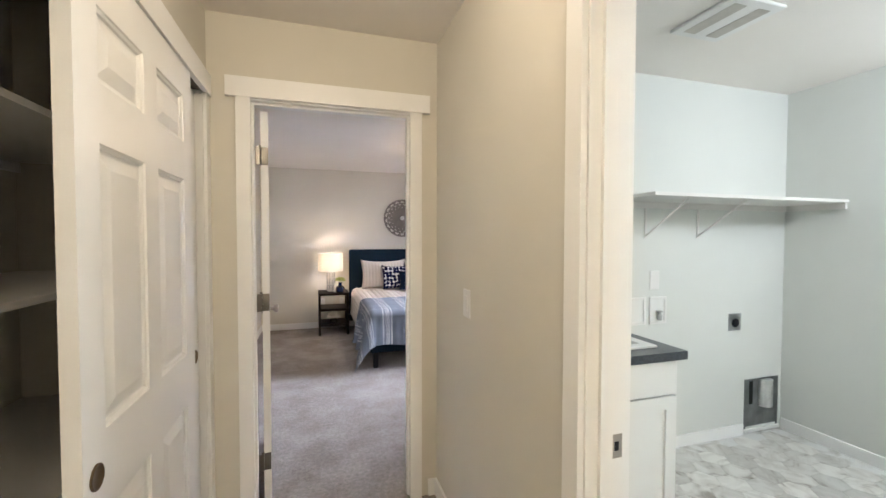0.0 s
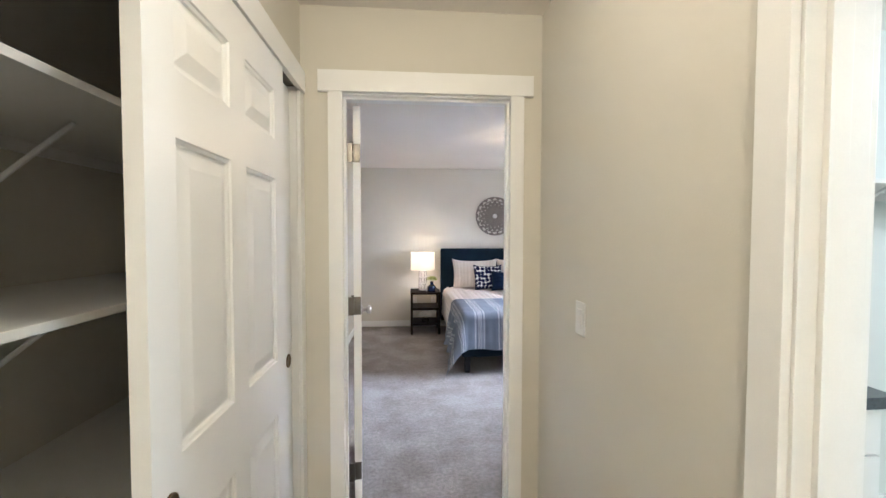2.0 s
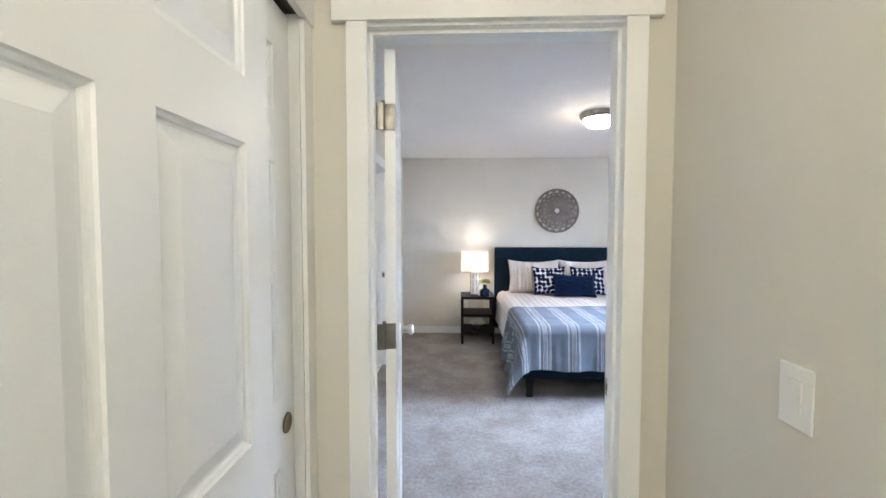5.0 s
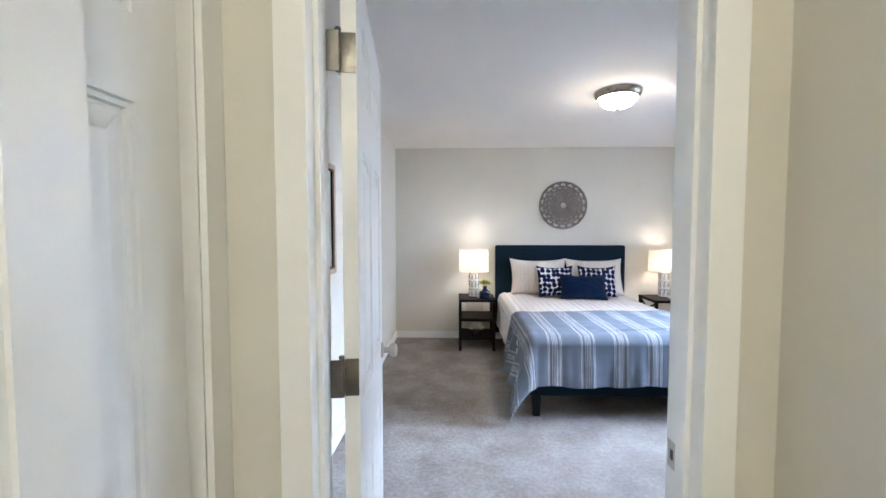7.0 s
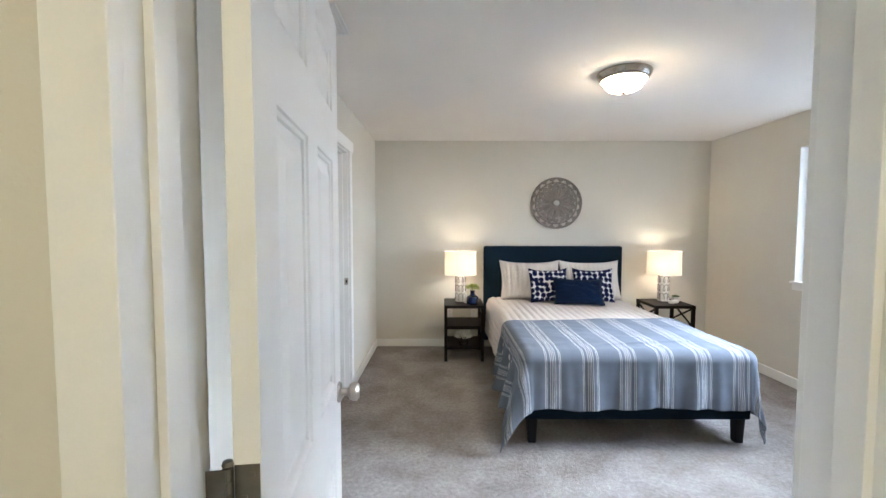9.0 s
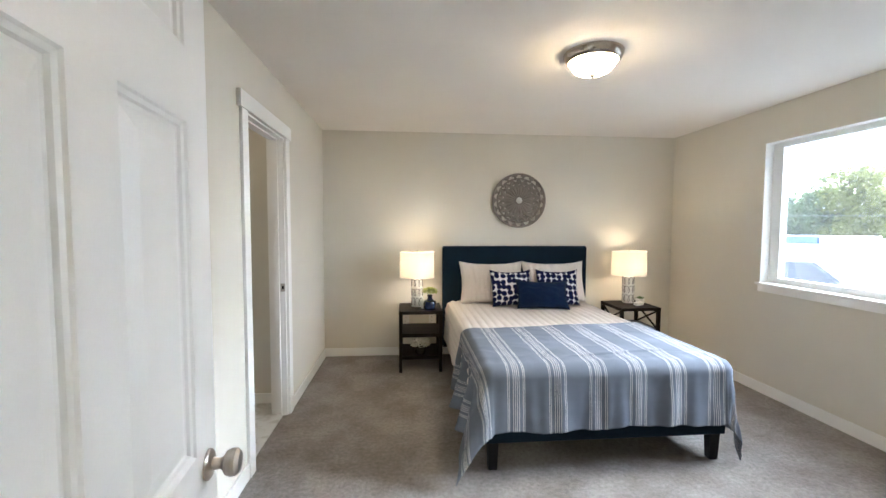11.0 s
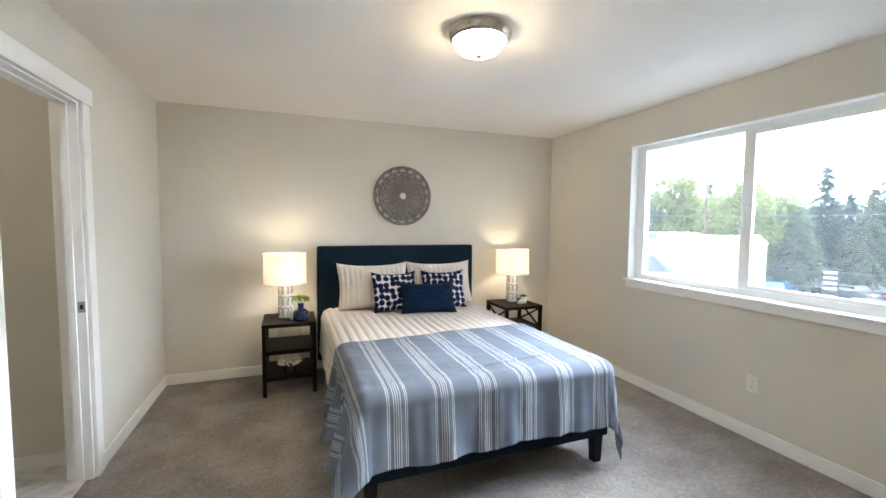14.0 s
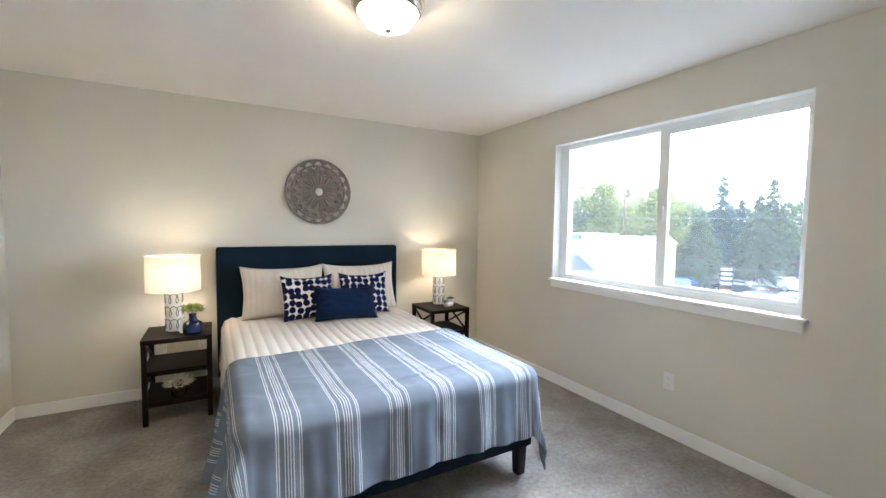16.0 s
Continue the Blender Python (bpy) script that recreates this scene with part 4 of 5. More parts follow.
def outlet(m, label="white duplex outlet plate on the wall"):
    """Faces -y."""
    ob = thing("outlet", m, label, "outlet", "outlets")
    part("plate", boxes((-0.036, -0.006, -0.058, 0.036, 0.0, 0.058), bevel=0.003), PLASTIC, ob)
    for z in (-0.022, 0.022):
        sock = part("socket", boxes((-0.017, -0.0075, z - 0.015, 0.017, -0.005, z + 0.015), bevel=0.002), PLASTIC, ob)
        part("slot", boxes((-0.008, -0.0080, z - 0.003, -0.006, -0.0070, z + 0.006), (0.005, -0.0080, z - 0.003, 0.007, -0.0070, z + 0.005), (-0.0015, -0.0080, z - 0.011, 0.0015, -0.0070, z - 0.008)), BLACKLEG, sock, "dark slots")
    return ob


outlet(pose(BR, 4.19, 0.378, 0, 0, -90))
outlet(pose(0.0, BB, 0.40))
outlet(pose(0.29, BB, 0.40))

vent = thing("ceiling_vent", pose(-0.635, 3.72, CEIL), "white slatted ceiling air vent", "air vent")
part("frame", boxes((-0.075, -0.15, -0.006, 0.075, -0.135, 0.0), (-0.075, 0.135, -0.006, 0.075, 0.15, 0.0), (-0.075, -0.135, -0.006, -0.06, 0.135, 0.0), (0.06, -0.135, -0.006, 0.075, 0.135, 0.0)), PLASTIC, vent)
for k in range(6):
    part("slat", boxes((-0.055 + 0.02 * k, -0.134, -0.005, -0.045 + 0.02 * k, 0.134, -0.001)), PLASTIC, vent)

OAK = material("light_oak_frame", (0.40, 0.29, 0.185), 0.5, vary=0.15, scale=10, stretch=(1, 6, 1), bump=0.05)
pic = thing("picture_frame", pose(BL, 3.550, 1.473, 0, 0, 90), "framed landscape photograph in a light oak frame with white mat", "picture")
W2, H2, f2 = 0.277, 0.334, 0.032
part("frame", boxes((-W2, -0.028, -H2, -W2 + f2, 0, H2), (W2 - f2, -0.028, -H2, W2, 0, H2), (-W2 + f2, -0.028, H2 - f2, W2 - f2, 0, H2), (-W2 + f2, -0.028, -H2, W2 - f2, 0, -H2 + f2), bevel=0.002), OAK, pic)
part("liner", boxes((-W2 + f2, -0.018, -H2 + f2, -W2 + f2 + 0.008, 0, H2 - f2), (W2 - f2 - 0.008, -0.018, -H2 + f2, W2 - f2, 0, H2 - f2), (-W2 + f2 + 0.008, -0.018, H2 - f2 - 0.008, W2 - f2 - 0.008, 0, H2 - f2), (-W2 + f2 + 0.008, -0.018, -H2 + f2, W2 - f2 - 0.008, 0, -H2 + f2 + 0.008)), BLACKLEG, pic, "black inner liner")
part("mat_board", boxes((-W2 + f2 + 0.008, -0.008, -H2 + f2 + 0.008, W2 - f2 - 0.008, 0, H2 - f2 - 0.008)), PLASTIC, pic, "white mat board")


def photo_material():
    m = bpy.data.materials.new("landscape_photograph")
    m.use_nodes = True
    n, l = m.node_tree.nodes, m.node_tree.links
    b = n["Principled BSDF"]
    b.inputs["Roughness"].default_value = 0.15
    co, mp, sep = n.new("ShaderNodeTexCoord"), n.new("ShaderNodeTexNoise"), n.new("ShaderNodeSeparateXYZ")
    mp.inputs["Scale"].default_value, mp.inputs["Detail"].default_value = 14.0, 5.0
    l.new(co.outputs["Object"], sep.inputs[0])
    l.new(co.outputs["Object"], mp.inputs["Vector"])
    r = n.new("ShaderNodeMapRange")
    r.inputs["From Min"].default_value, r.inputs["From Max"].default_value = -0.24, 0.24
    l.new(sep.outputs["Z"], r.inputs["Value"])
    ad = n.new("ShaderNodeMath")
    ad.operation = "MULTIPLY_ADD"
    ad.inputs[1].default_value = 0.16
    l.new(mp.outputs["Fac"], ad.inputs[0])
    sb = n.new("ShaderNodeMath")
    sb.operation = "SUBTRACT"
    sb.inputs[1].default_value = 0.08
    l.new(r.outputs[0], sb.inputs[0])
    l.new(sb.outputs[0], ad.inputs[2])
    ramp = n.new("ShaderNodeValToRGB")
    e = ramp.color_ramp.elements
    e[0].position, e[0].color = 0.0, (0.03, 0.045, 0.03, 1)
    e[1].position, e[1].color = 1.0, (0.42, 0.43, 0.40, 1)
    for p, c in ((0.10, (0.03, 0.04, 0.03, 1)), (0.14, (0.30, 0.32, 0.32, 1)), (0.22, (0.28, 0.31, 0.28, 1)), (0.26, (0.10, 0.15, 0.06, 1)), (0.34, (0.10, 0.13, 0.08, 1)), (0.40, (0.12, 0.12, 0.14, 1)),
                 (0.52, (0.20, 0.20, 0.23, 1)), (0.56, (0.12, 0.07, 0.07, 1)), (0.66, (0.14, 0.15, 0.19, 1)), (0.78, (0.24, 0.26, 0.30, 1)), (0.83, (0.40, 0.41, 0.38, 1))):
        k = e.new(p)
        k.color = c
    l.new(ad.outputs[0], ramp.inputs["Fac"])
    l.new(ramp.outputs["Color"], b.inputs["Base Color"])
    return m


part("photograph", boxes((-0.178, -0.010, -0.232, 0.178, -0.008, 0.236)), photo_material(), pic, "misty landscape photograph")

# light switch in the hall
sw = thing("light_switch", pose(HALL_R, 1.600, 1.120, 0, 0, -90), "white rocker light switch on the hall wall", "light switch")
part("plate", boxes((-0.038, -0.006, -0.060, 0.038, 0.0, 0.060), bevel=0.003), PLASTIC, sw)
rocker = boxes((-0.017, -0.010, -0.034, 0.017, -0.005, 0.034), bevel=0.002)
part("rocker", rocker, PLASTIC, sw)

# ---- closet ----


def bracket(ob, x, y, z, dx, dy, drop):
    """A thin white shelf bracket: foot on the wall at (x, y), arm under the shelf, diagonal strut."""
    w = 0.006
    if dy:
        part("bracket", tube([(x, y, z - drop), (x, y + dy, z - 0.004)], w, steps=6), SHELF, ob, "white diagonal shelf bracket")
    else:
        part("bracket", tube([(x, y, z - drop), (x + dx, y, z - 0.004)], w, steps=6), SHELF, ob, "white diagonal shelf bracket")


for top, label in ((1.722, "white melamine closet shelf, the highest"), (1.264, "white melamine closet shelf at chest height"), (0.742, "white melamine closet shelf near knee height")):
    ob = thing("closet_shelf", pose(0, 0, 0), label + " on thin brackets", "shelf", "closet shelves")
    part("board", boxes((-1.249, -0.098, top - 0.019, -0.72, DW0 - 0.0135, top), bevel=0.0015), SHELF, ob)
    part("cleat", boxes((-1.249, -0.098, top - 0.058, -1.232, DW0 - 0.0135, top - 0.0195)), SHELF, ob, "white wall cleat")
    for y in (0.45, 1.30):
        part("bracket", tube([(-1.244, y, top - 0.28), (-0.92, y, top - 0.022)], 0.007, steps=6), SHELF, ob, "white diagonal shelf bracket")

# ---- laundry room ----
LY = DW0 - 0.008
lau_shelf = thing("laundry_shelf", pose(0, 0, 0), "long white wall shelf on thin white brackets", "shelf")
part("board", boxes((1.62, 1.688, 1.629, LAU_X - 0.001, LY - 0.001, 1.648), bevel=0.0015), SHELF, lau_shelf)
part("cleat", boxes((1.62, LY - 0.018, 1.590, LAU_X - 0.001, LY - 0.001, 1.6285)), SHELF, lau_shelf, "white wall cleat")
part("cleat", boxes((LAU_X - 0.018, 1.70, 1.590, LAU_X - 0.001, LY - 0.019, 1.6285)), SHELF, lau_shelf, "white wall cleat")
for x in (1.91, 2.34):
    part("bracket", tube([(x, LY - 0.006, 1.414), (x, 1.74, 1.626)], 0.006, steps=6), SHELF, lau_shelf, "white diagonal shelf bracket")
    part("bracket", boxes((x - 0.008, LY - 0.008, 1.40, x + 0.008, LY - 0.001, 1.589)), SHELF, lau_shelf, "white bracket plate")

CABINET = material("white_cabinet_paint", (0.78, 0.78, 0.75), 0.4, vary=0.015, scale=3)
COUNTER = material("dark_laminate_counter", (0.055, 0.062, 0.070), 0.3, vary=0.25, scale=60, grain=0.2, grain_scale=240)
cx0, cx1, cy0 = HALL_R + T + 0.01, 1.470, 1.405
cab = thing("laundry_cabinet", pose(0, 0, 0), "white shaker laundry base cabinet under the sink", "cabinet")
part("body", boxes((cx0, cy0, 0.10, cx1, LY - 0.002, 0.860), (cx0, cy0 + 0.06, 0.012, cx1, LY - 0.002, 0.099)), CABINET, cab)
dx = (cx0 + cx1) / 2
for a, c in ((cx0 + 0.006, dx - 0.002), (dx + 0.002, cx1 - 0.006)):
    part("drawer_front", boxes((a, cy0 - 0.019, 0.700, c, cy0 - 0.001, 0.852), bevel=0.002), CABINET, cab)
    r = 0.058
    door = part("door", boxes((a, cy0 - 0.019, 0.108, a + r, cy0 - 0.001, 0.692), (c - r, cy0 - 0.019, 0.108, c, cy0 - 0.001, 0.692), (a + r, cy0 - 0.019, 0.634, c - r, cy0 - 0.001, 0.692), (a + r, cy0 - 0.019, 0.108, c - r, cy0 - 0.001, 0.166)), CABINET, cab)
    part("door_panel", boxes((a + r, cy0 - 0.010, 0.166, c - r, cy0 - 0.002, 0.634)), CABINET, door)
counter = thing("laundry_counter", pose(0, 0, 0), "dark speckled laminate counter over the laundry cabinet", "countertop")
sx0, sx1, sy0, sy1 = 0.90, 1.385, 1.46, 1.93
part("slab", boxes((cx0, cy0 - 0.045, 0.862, sx0, LY - 0.002, 0.900), (sx1, cy0 - 0.045, 0.862, 1.495, LY - 0.002, 0.900), (sx0, cy0 - 0.045, 0.862, sx1, sy0, 0.900), (sx0, sy1, 0.862, sx1, LY - 0.002, 0.900)), COUNTER, counter)
sink = thing("laundry_sink", pose(0, 0, 0), "white drop-in laundry sink in the dark counter", "sink")
part("sink_rim", boxes((sx0 - 0.02, sy0 - 0.02, 0.9005, sx0 + 0.03, sy1 + 0.02, 0.912), (sx1 - 0.03, sy0 - 0.02, 0.9005, sx1 + 0.02, sy1 + 0.02, 0.912), (sx0 + 0.03, sy0 - 0.02, 0.9005, sx1 - 0.03, sy0 + 0.03, 0.912), (sx0 + 0.03, sy1 - 0.06, 0.9005, sx1 - 0.03, sy1 + 0.02, 0.912), bevel=0.004), PLASTIC, sink)
part("bowl", boxes((sx0 + 0.004, sy0 + 0.004, 0.68, sx0 + 0.02, sy1 - 0.004, 0.90), (sx1 - 0.02, sy0 + 0.004, 0.68, sx1 - 0.004, sy1 - 0.004, 0.90), (sx0 + 0.02, sy0 + 0.004, 0.68, sx1 - 0.02, sy0 + 0.02, 0.90), (sx0 + 0.02, sy1 - 0.03, 0.68, sx1 - 0.02, sy1 - 0.004, 0.90), (sx0 + 0.004, sy0 + 0.004, 0.665, sx1 - 0.004, sy1 - 0.004, 0.679)), PLASTIC, sink)

# washer box, dryer outlet, vent box, switch plate
GREY = material("grey_plastic", (0.40, 0.40, 0.385), 0.5)
ZINC = material("galvanised_steel", (0.42, 0.43, 0.44), 0.33, metal=1.0, vary=0.25, scale=14)
DARKSTEEL = material("dark_vent_steel", (0.26, 0.265, 0.27), 0.30, metal=1.0, vary=0.3, scale=9)
for x0, x1, valve in ((1.790, 1.920, False), (1.950, 2.085, True)):
    wb = thing("washer_box", pose((x0 + x1) / 2, LY, 0.935), "white recessed washer supply box on the laundry wall", "supply box", "washer boxes")
    h, k = (x1 - x0) / 2, 0.088
    part("frame", boxes((-h, -0.010, -k, -h + 0.018, -0.001, k), (h - 0.018, -0.010, -k, h, -0.001, k), (-h + 0.018, -0.010, k - 0.018, h - 0.018, -0.001, k), (-h + 0.018, -0.010, -k, h - 0.018, -0.001, -k + 0.018), bevel=0.002), PLASTIC, wb)
    part("back", boxes((-h + 0.018, -0.003, -k + 0.018, h - 0.018, -0.001, k - 0.018)), CABINET, wb)
    if valve:
        part("valve", lathe([(0.012, -0.062), (0.016, -0.058), (0.016, -0.030), (0.010, -0.026), (0.010, -0.010), (0.020, -0.008), (0.020, 0.0)], 16, centre=(0.0, -0.02)), GREY, wb, "grey water valve", smooth=True)
dry = thing("dryer_outlet", pose(2.690, LY, 0.818), "grey metal plate with round black dryer outlet", "outlet")
part("plate", boxes((-0.057, -0.006, -0.060, 0.057, -0.001, 0.060), bevel=0.003), ZINC, dry)
part("socket", lathe([(0.0, 0.0), (0.030, 0.0), (0.030, 0.006), (0.026, 0.008), (0.0, 0.006)], 28, cap=False), BLACKLEG, dry, "round black socket", smooth=True, at=pose(0, -0.006, -0.005, 90))
duct = thing("dryer_vent_box", pose(2.962, LY, 0.0), "recessed galvanised dryer vent box with a round duct", "dryer vent")
part("box_shell", boxes((-0.165, -0.004, 0.045, -0.150, 0.0, 0.400), (0.150, -0.004, 0.045, 0.165, 0.0, 0.400), (-0.150, -0.004, 0.385, 0.150, 0.0, 0.400), (-0.150, -0.003, 0.062, 0.150, -0.001, 0.385)), DARKSTEEL, duct)
part("flange", boxes((-0.172, -0.014, 0.020, 0.172, 0.0, 0.044), bevel=0.003), PLASTIC, duct, "white lower flange")
part("duct_pipe", lathe([(0.050, 0.20), (0.052, 0.21), (0.052, 0.392)], 28, centre=(0.022, -0.006)), material("bright_duct_steel", (0.66, 0.67, 0.68), 0.28, metal=1.0, vary=0.1, scale=20), duct, "bright round duct pipe", smooth=True)
# shadow beside the pipe, laid on as a thin black strip
part("shadow_gap", boxes((-0.12, -0.0045, 0.22, -0.085, -0.0032, 0.384)), BLACKLEG, duct, "black strip for the shadow beside the duct")
plate = thing("cover_plate", pose(1.988, LY, 1.130), "blank white cover plate on the laundry wall", "cover plate")
part("plate", boxes((-0.036, -0.006, -0.060, 0.036, -0.001, 0.060), bevel=0.003), PLASTIC, plate)

SLOT = material("beige_fan_grille", (0.50, 0.47, 0.42), 0.6, vary=0.05, scale=30)
fan = thing("exhaust_fan", pose(1.745, 1.42, CEIL, 0, 0, 90), "white ceiling exhaust fan grille with two slots", "exhaust fan")
bm = bmesh.new()
box(bm, -0.17, -0.15, -0.018, 0.17, 0.15, -0.001, bevel=0.008, segments=3)
part("cover", bm, PLASTIC, fan, smooth=True)
part("slot", boxes((-0.13, -0.105, -0.0195, 0.13, -0.035, -0.0175)), SLOT, fan, "beige intake slot")
part("slot", boxes((-0.13, 0.035, -0.0195, 0.13, 0.105, -0.0175)), SLOT, fan, "beige intake slot")

# blank discs added out of view above the fill lamps
for name, m, label in (("laundry_light_dummy", pose(2.75, 0.22, CEIL), "blank disc over the laundry's stand-in lamp"), ("hall_light_dummy", pose(-0.28, -1.05, CEIL), "blank disc over the unseen hall lamp"), ("hall_light_dummy", pose(-0.02, 0.92, CEIL), "blank disc over the added lamp between closet and laundry"), ("bathroom_light_dummy", pose(-1.5, 4.1, CEIL), "blank disc over the unseen bathroom lamp")):
    ob = thing(name, m, label, "ceiling light")
    part("base", lathe([(0.0, 0.0), (0.12, 0.0), (0.12, -0.018), (0.10, -0.022), (0.0, -0.022)], 32, cap=False), PLASTIC, ob, smooth=True)

# ---- outside the window ----
ASPHALT = material("grey_asphalt", (0.075, 0.078, 0.082), 0.9, vary=0.2, scale=0.15, grain=0.2, grain_scale=20)
STUCCO = material("white_stucco", (0.52, 0.525, 0.53), 0.85, vary=0.03, scale=0.6, bump=0.1, bump_scale=20)
ROOFGREY = material("grey_roofing", (0.09, 0.10, 0.12), 0.8, vary=0.15, scale=2)
bm = boxes((-400, -400, GROUND - 0.3, 900, 900, GROUND))
structure("ground", bm, ASPHALT, "grey asphalt ground and car park below the window", "ground")


def facade():
    b2 = thing("white_building", pose(17.5, 12.9, GROUND, 0, 0, 33), "white stucco flat-roofed building beyond the window", "building")
    top = 0.72 - GROUND
    part("wall", boxes((0, 0, 0, 0.3, 30, top), (0.3, 0, 0, 16, 0.3, top), (0.3, 29.7, 0, 16, 30, top), (15.7, 0.3, 0, 16, 29.7, top)), STUCCO, b2)
    part("roof", boxes((0.3, 0.3, top - 0.5, 15.7, 29.7, top - 0.35)), ROOFGREY, b2, "grey flat roof")
    part("parapet_cap", boxes((-0.04, -0.04, top, 0.34, 30.04, top + 0.05), (0.34, -0.04, top, 16.04, 0.34, top + 0.05)), TRIM, b2)
    part("rooftop_unit", boxes((1.2, 2.6, top - 0.34, 4.0, 4.05, top + 0.34), bevel=0.03), material("pale_unit_metal", (0.62, 0.64, 0.66), 0.5, vary=0.05), b2, "pale rooftop unit")
    part("rooftop_unit", boxes((1.15, 4.1, top - 0.34, 4.0, 9.0, top + 0.34), bevel=0.03), material("blue_unit_metal", (0.06, 0.11, 0.24), 0.5, vary=0.05), b2, "blue rooftop panel")
    bm = bmesh.new()
    z1, z0 = top - 0.62, top - 1.30
    vs = [bm.verts.new(p) for p in ((-0.6, 3.2, z0), (-0.6, 16, z0), (-0.6, 16, z1), (-0.6, 3.95, z1), (-0.05, 3.2, z0), (-0.05, 16, z0), (-0.05, 16, z1), (-0.05, 3.95, z1))]
    for f in ((0, 1, 2, 3), (7, 6, 5, 4), (0, 4, 5, 1), (1, 5, 6, 2), (2, 6, 7, 3), (3, 7, 4, 0)):
        bm.faces.new([vs[k] for k in f])
    part("lower_roof", bm, ROOFGREY, b2, "grey sloped lower roof")
    part("downpipe", tube([(-0.06, 1.15, 0), (-0.06, 1.15, top - 0.3)], 0.035), GREY, b2, "grey downpipe")
    part("wall_lamp", lathe([(0.0, 0.0), (0.15, 0.0), (0.13, 0.1), (0.06, 0.17), (0.0, 0.18)], 20, cap=False), PLASTIC, b2, "white round wall lamp", smooth=True, at=pose(-0.01, 2.75, top - 1.15, 0, -90, 0))


facade()

BARK = material("grey_brown_bark", (0.10, 0.075, 0.055), 0.95, vary=0.3, scale=6)
# leaf colours slightly paler and greyer, distant haze mixed into them
LEAVES = [material("yellow_green_foliage", (0.205, 0.22, 0.085), 1.0, vary=0.3, scale=0.7, spec=0.03), material("mid_green_foliage", (0.125, 0.165, 0.09), 1.0, vary=0.3, scale=0.7, spec=0.03),
          material("blue_green_needles", (0.072, 0.108, 0.10), 1.0, vary=0.3, scale=0.7, spec=0.03), material("olive_needles", (0.10, 0.128, 0.085), 1.0, vary=0.3, scale=0.7, spec=0.03)]

for m in LEAVES:
    # thin leaves let part of the daylight through
    n, l = m.node_tree.nodes, m.node_tree.links
    thin, mix = n.new("ShaderNodeBsdfTranslucent"), n.new("ShaderNodeMixShader")
    l.new(n["Principled BSDF"].inputs["Base Color"].links[0].from_socket, thin.inputs[0])
    mix.inputs[0].default_value = 0.45
    l.new(n["Principled BSDF"].outputs[0], mix.inputs[1])
    l.new(thin.outputs[0], mix.inputs[2])
    l.new(mix.outputs[0], n["Material Output"].inputs[0])


def leaf_quad(verts, faces, c, fwd, side):
    k = len(verts)
    verts.extend((c - side * 0.5, c - fwd * 0.3, c + side * 0.5, c + fwd * 0.7))
    faces.append((k, k + 1, k + 2, k + 3))


def mesh_of(name, verts, faces, mat, parent, label):
    me = bpy.data.meshes.new(name)
    me.from_pydata([tuple(v) for v in verts], [], faces)
    me.materials.append(mat)
    ob = new(name, me)
    ob.parent = parent
    ob["label"] = label
    return ob


def broadleaf(m, h, width, mat, seed):
    rng = random.Random(seed)
    ob = thing("broadleaf_tree", m, "leafy green tree beyond the car park", "tree", "trees beyond the window")
    bm = tube([(0, 0, 0), (0.05, 0, h * 0.25), (0.0, 0.1, h * 0.5), (0.1, 0.0, h * 0.8)], 0.16, steps=7)
    lobes = []
    for k in range(26):
        th, z = rng.uniform(0, 2 * math.pi), rng.uniform(0.22, 0.95)
        r = width * 0.5 * math.sin(math.pi * min(0.98, z * 0.85 + 0.12)) ** 0.7 * rng.uniform(0.35, 0.95)
        lobes.append((Vector((r * math.cos(th), r * math.sin(th), h * z)), rng.uniform(0.10, 0.19) * h))
        if k % 3 == 0:
            tube([(0, 0, h * z * 0.6), lobes[-1][0]], 0.05, bm=bm, steps=5)
    part("trunk", bm, BARK, ob)
    verts, faces = [], []
    for c, r in lobes:
        for _ in range(330):
            d = Vector((rng.gauss(0, 1), rng.gauss(0, 1), rng.gauss(0, 0.8))).normalized() * r * rng.uniform(0.45, 1.05)
            fwd = Vector((rng.gauss(0, 1), rng.gauss(0, 1), rng.gauss(-0.3, 0.7))).normalized()
            side = fwd.cross(Vector((rng.gauss(0, 1), rng.gauss(0, 1), rng.gauss(0, 1)))).normalized()
            s = rng.uniform(0.17, 0.34)
            leaf_quad(verts, faces, c + d, fwd * s, side * s)
    mesh_of("crown", verts, faces, mat, ob, "many small leaves")
    return ob


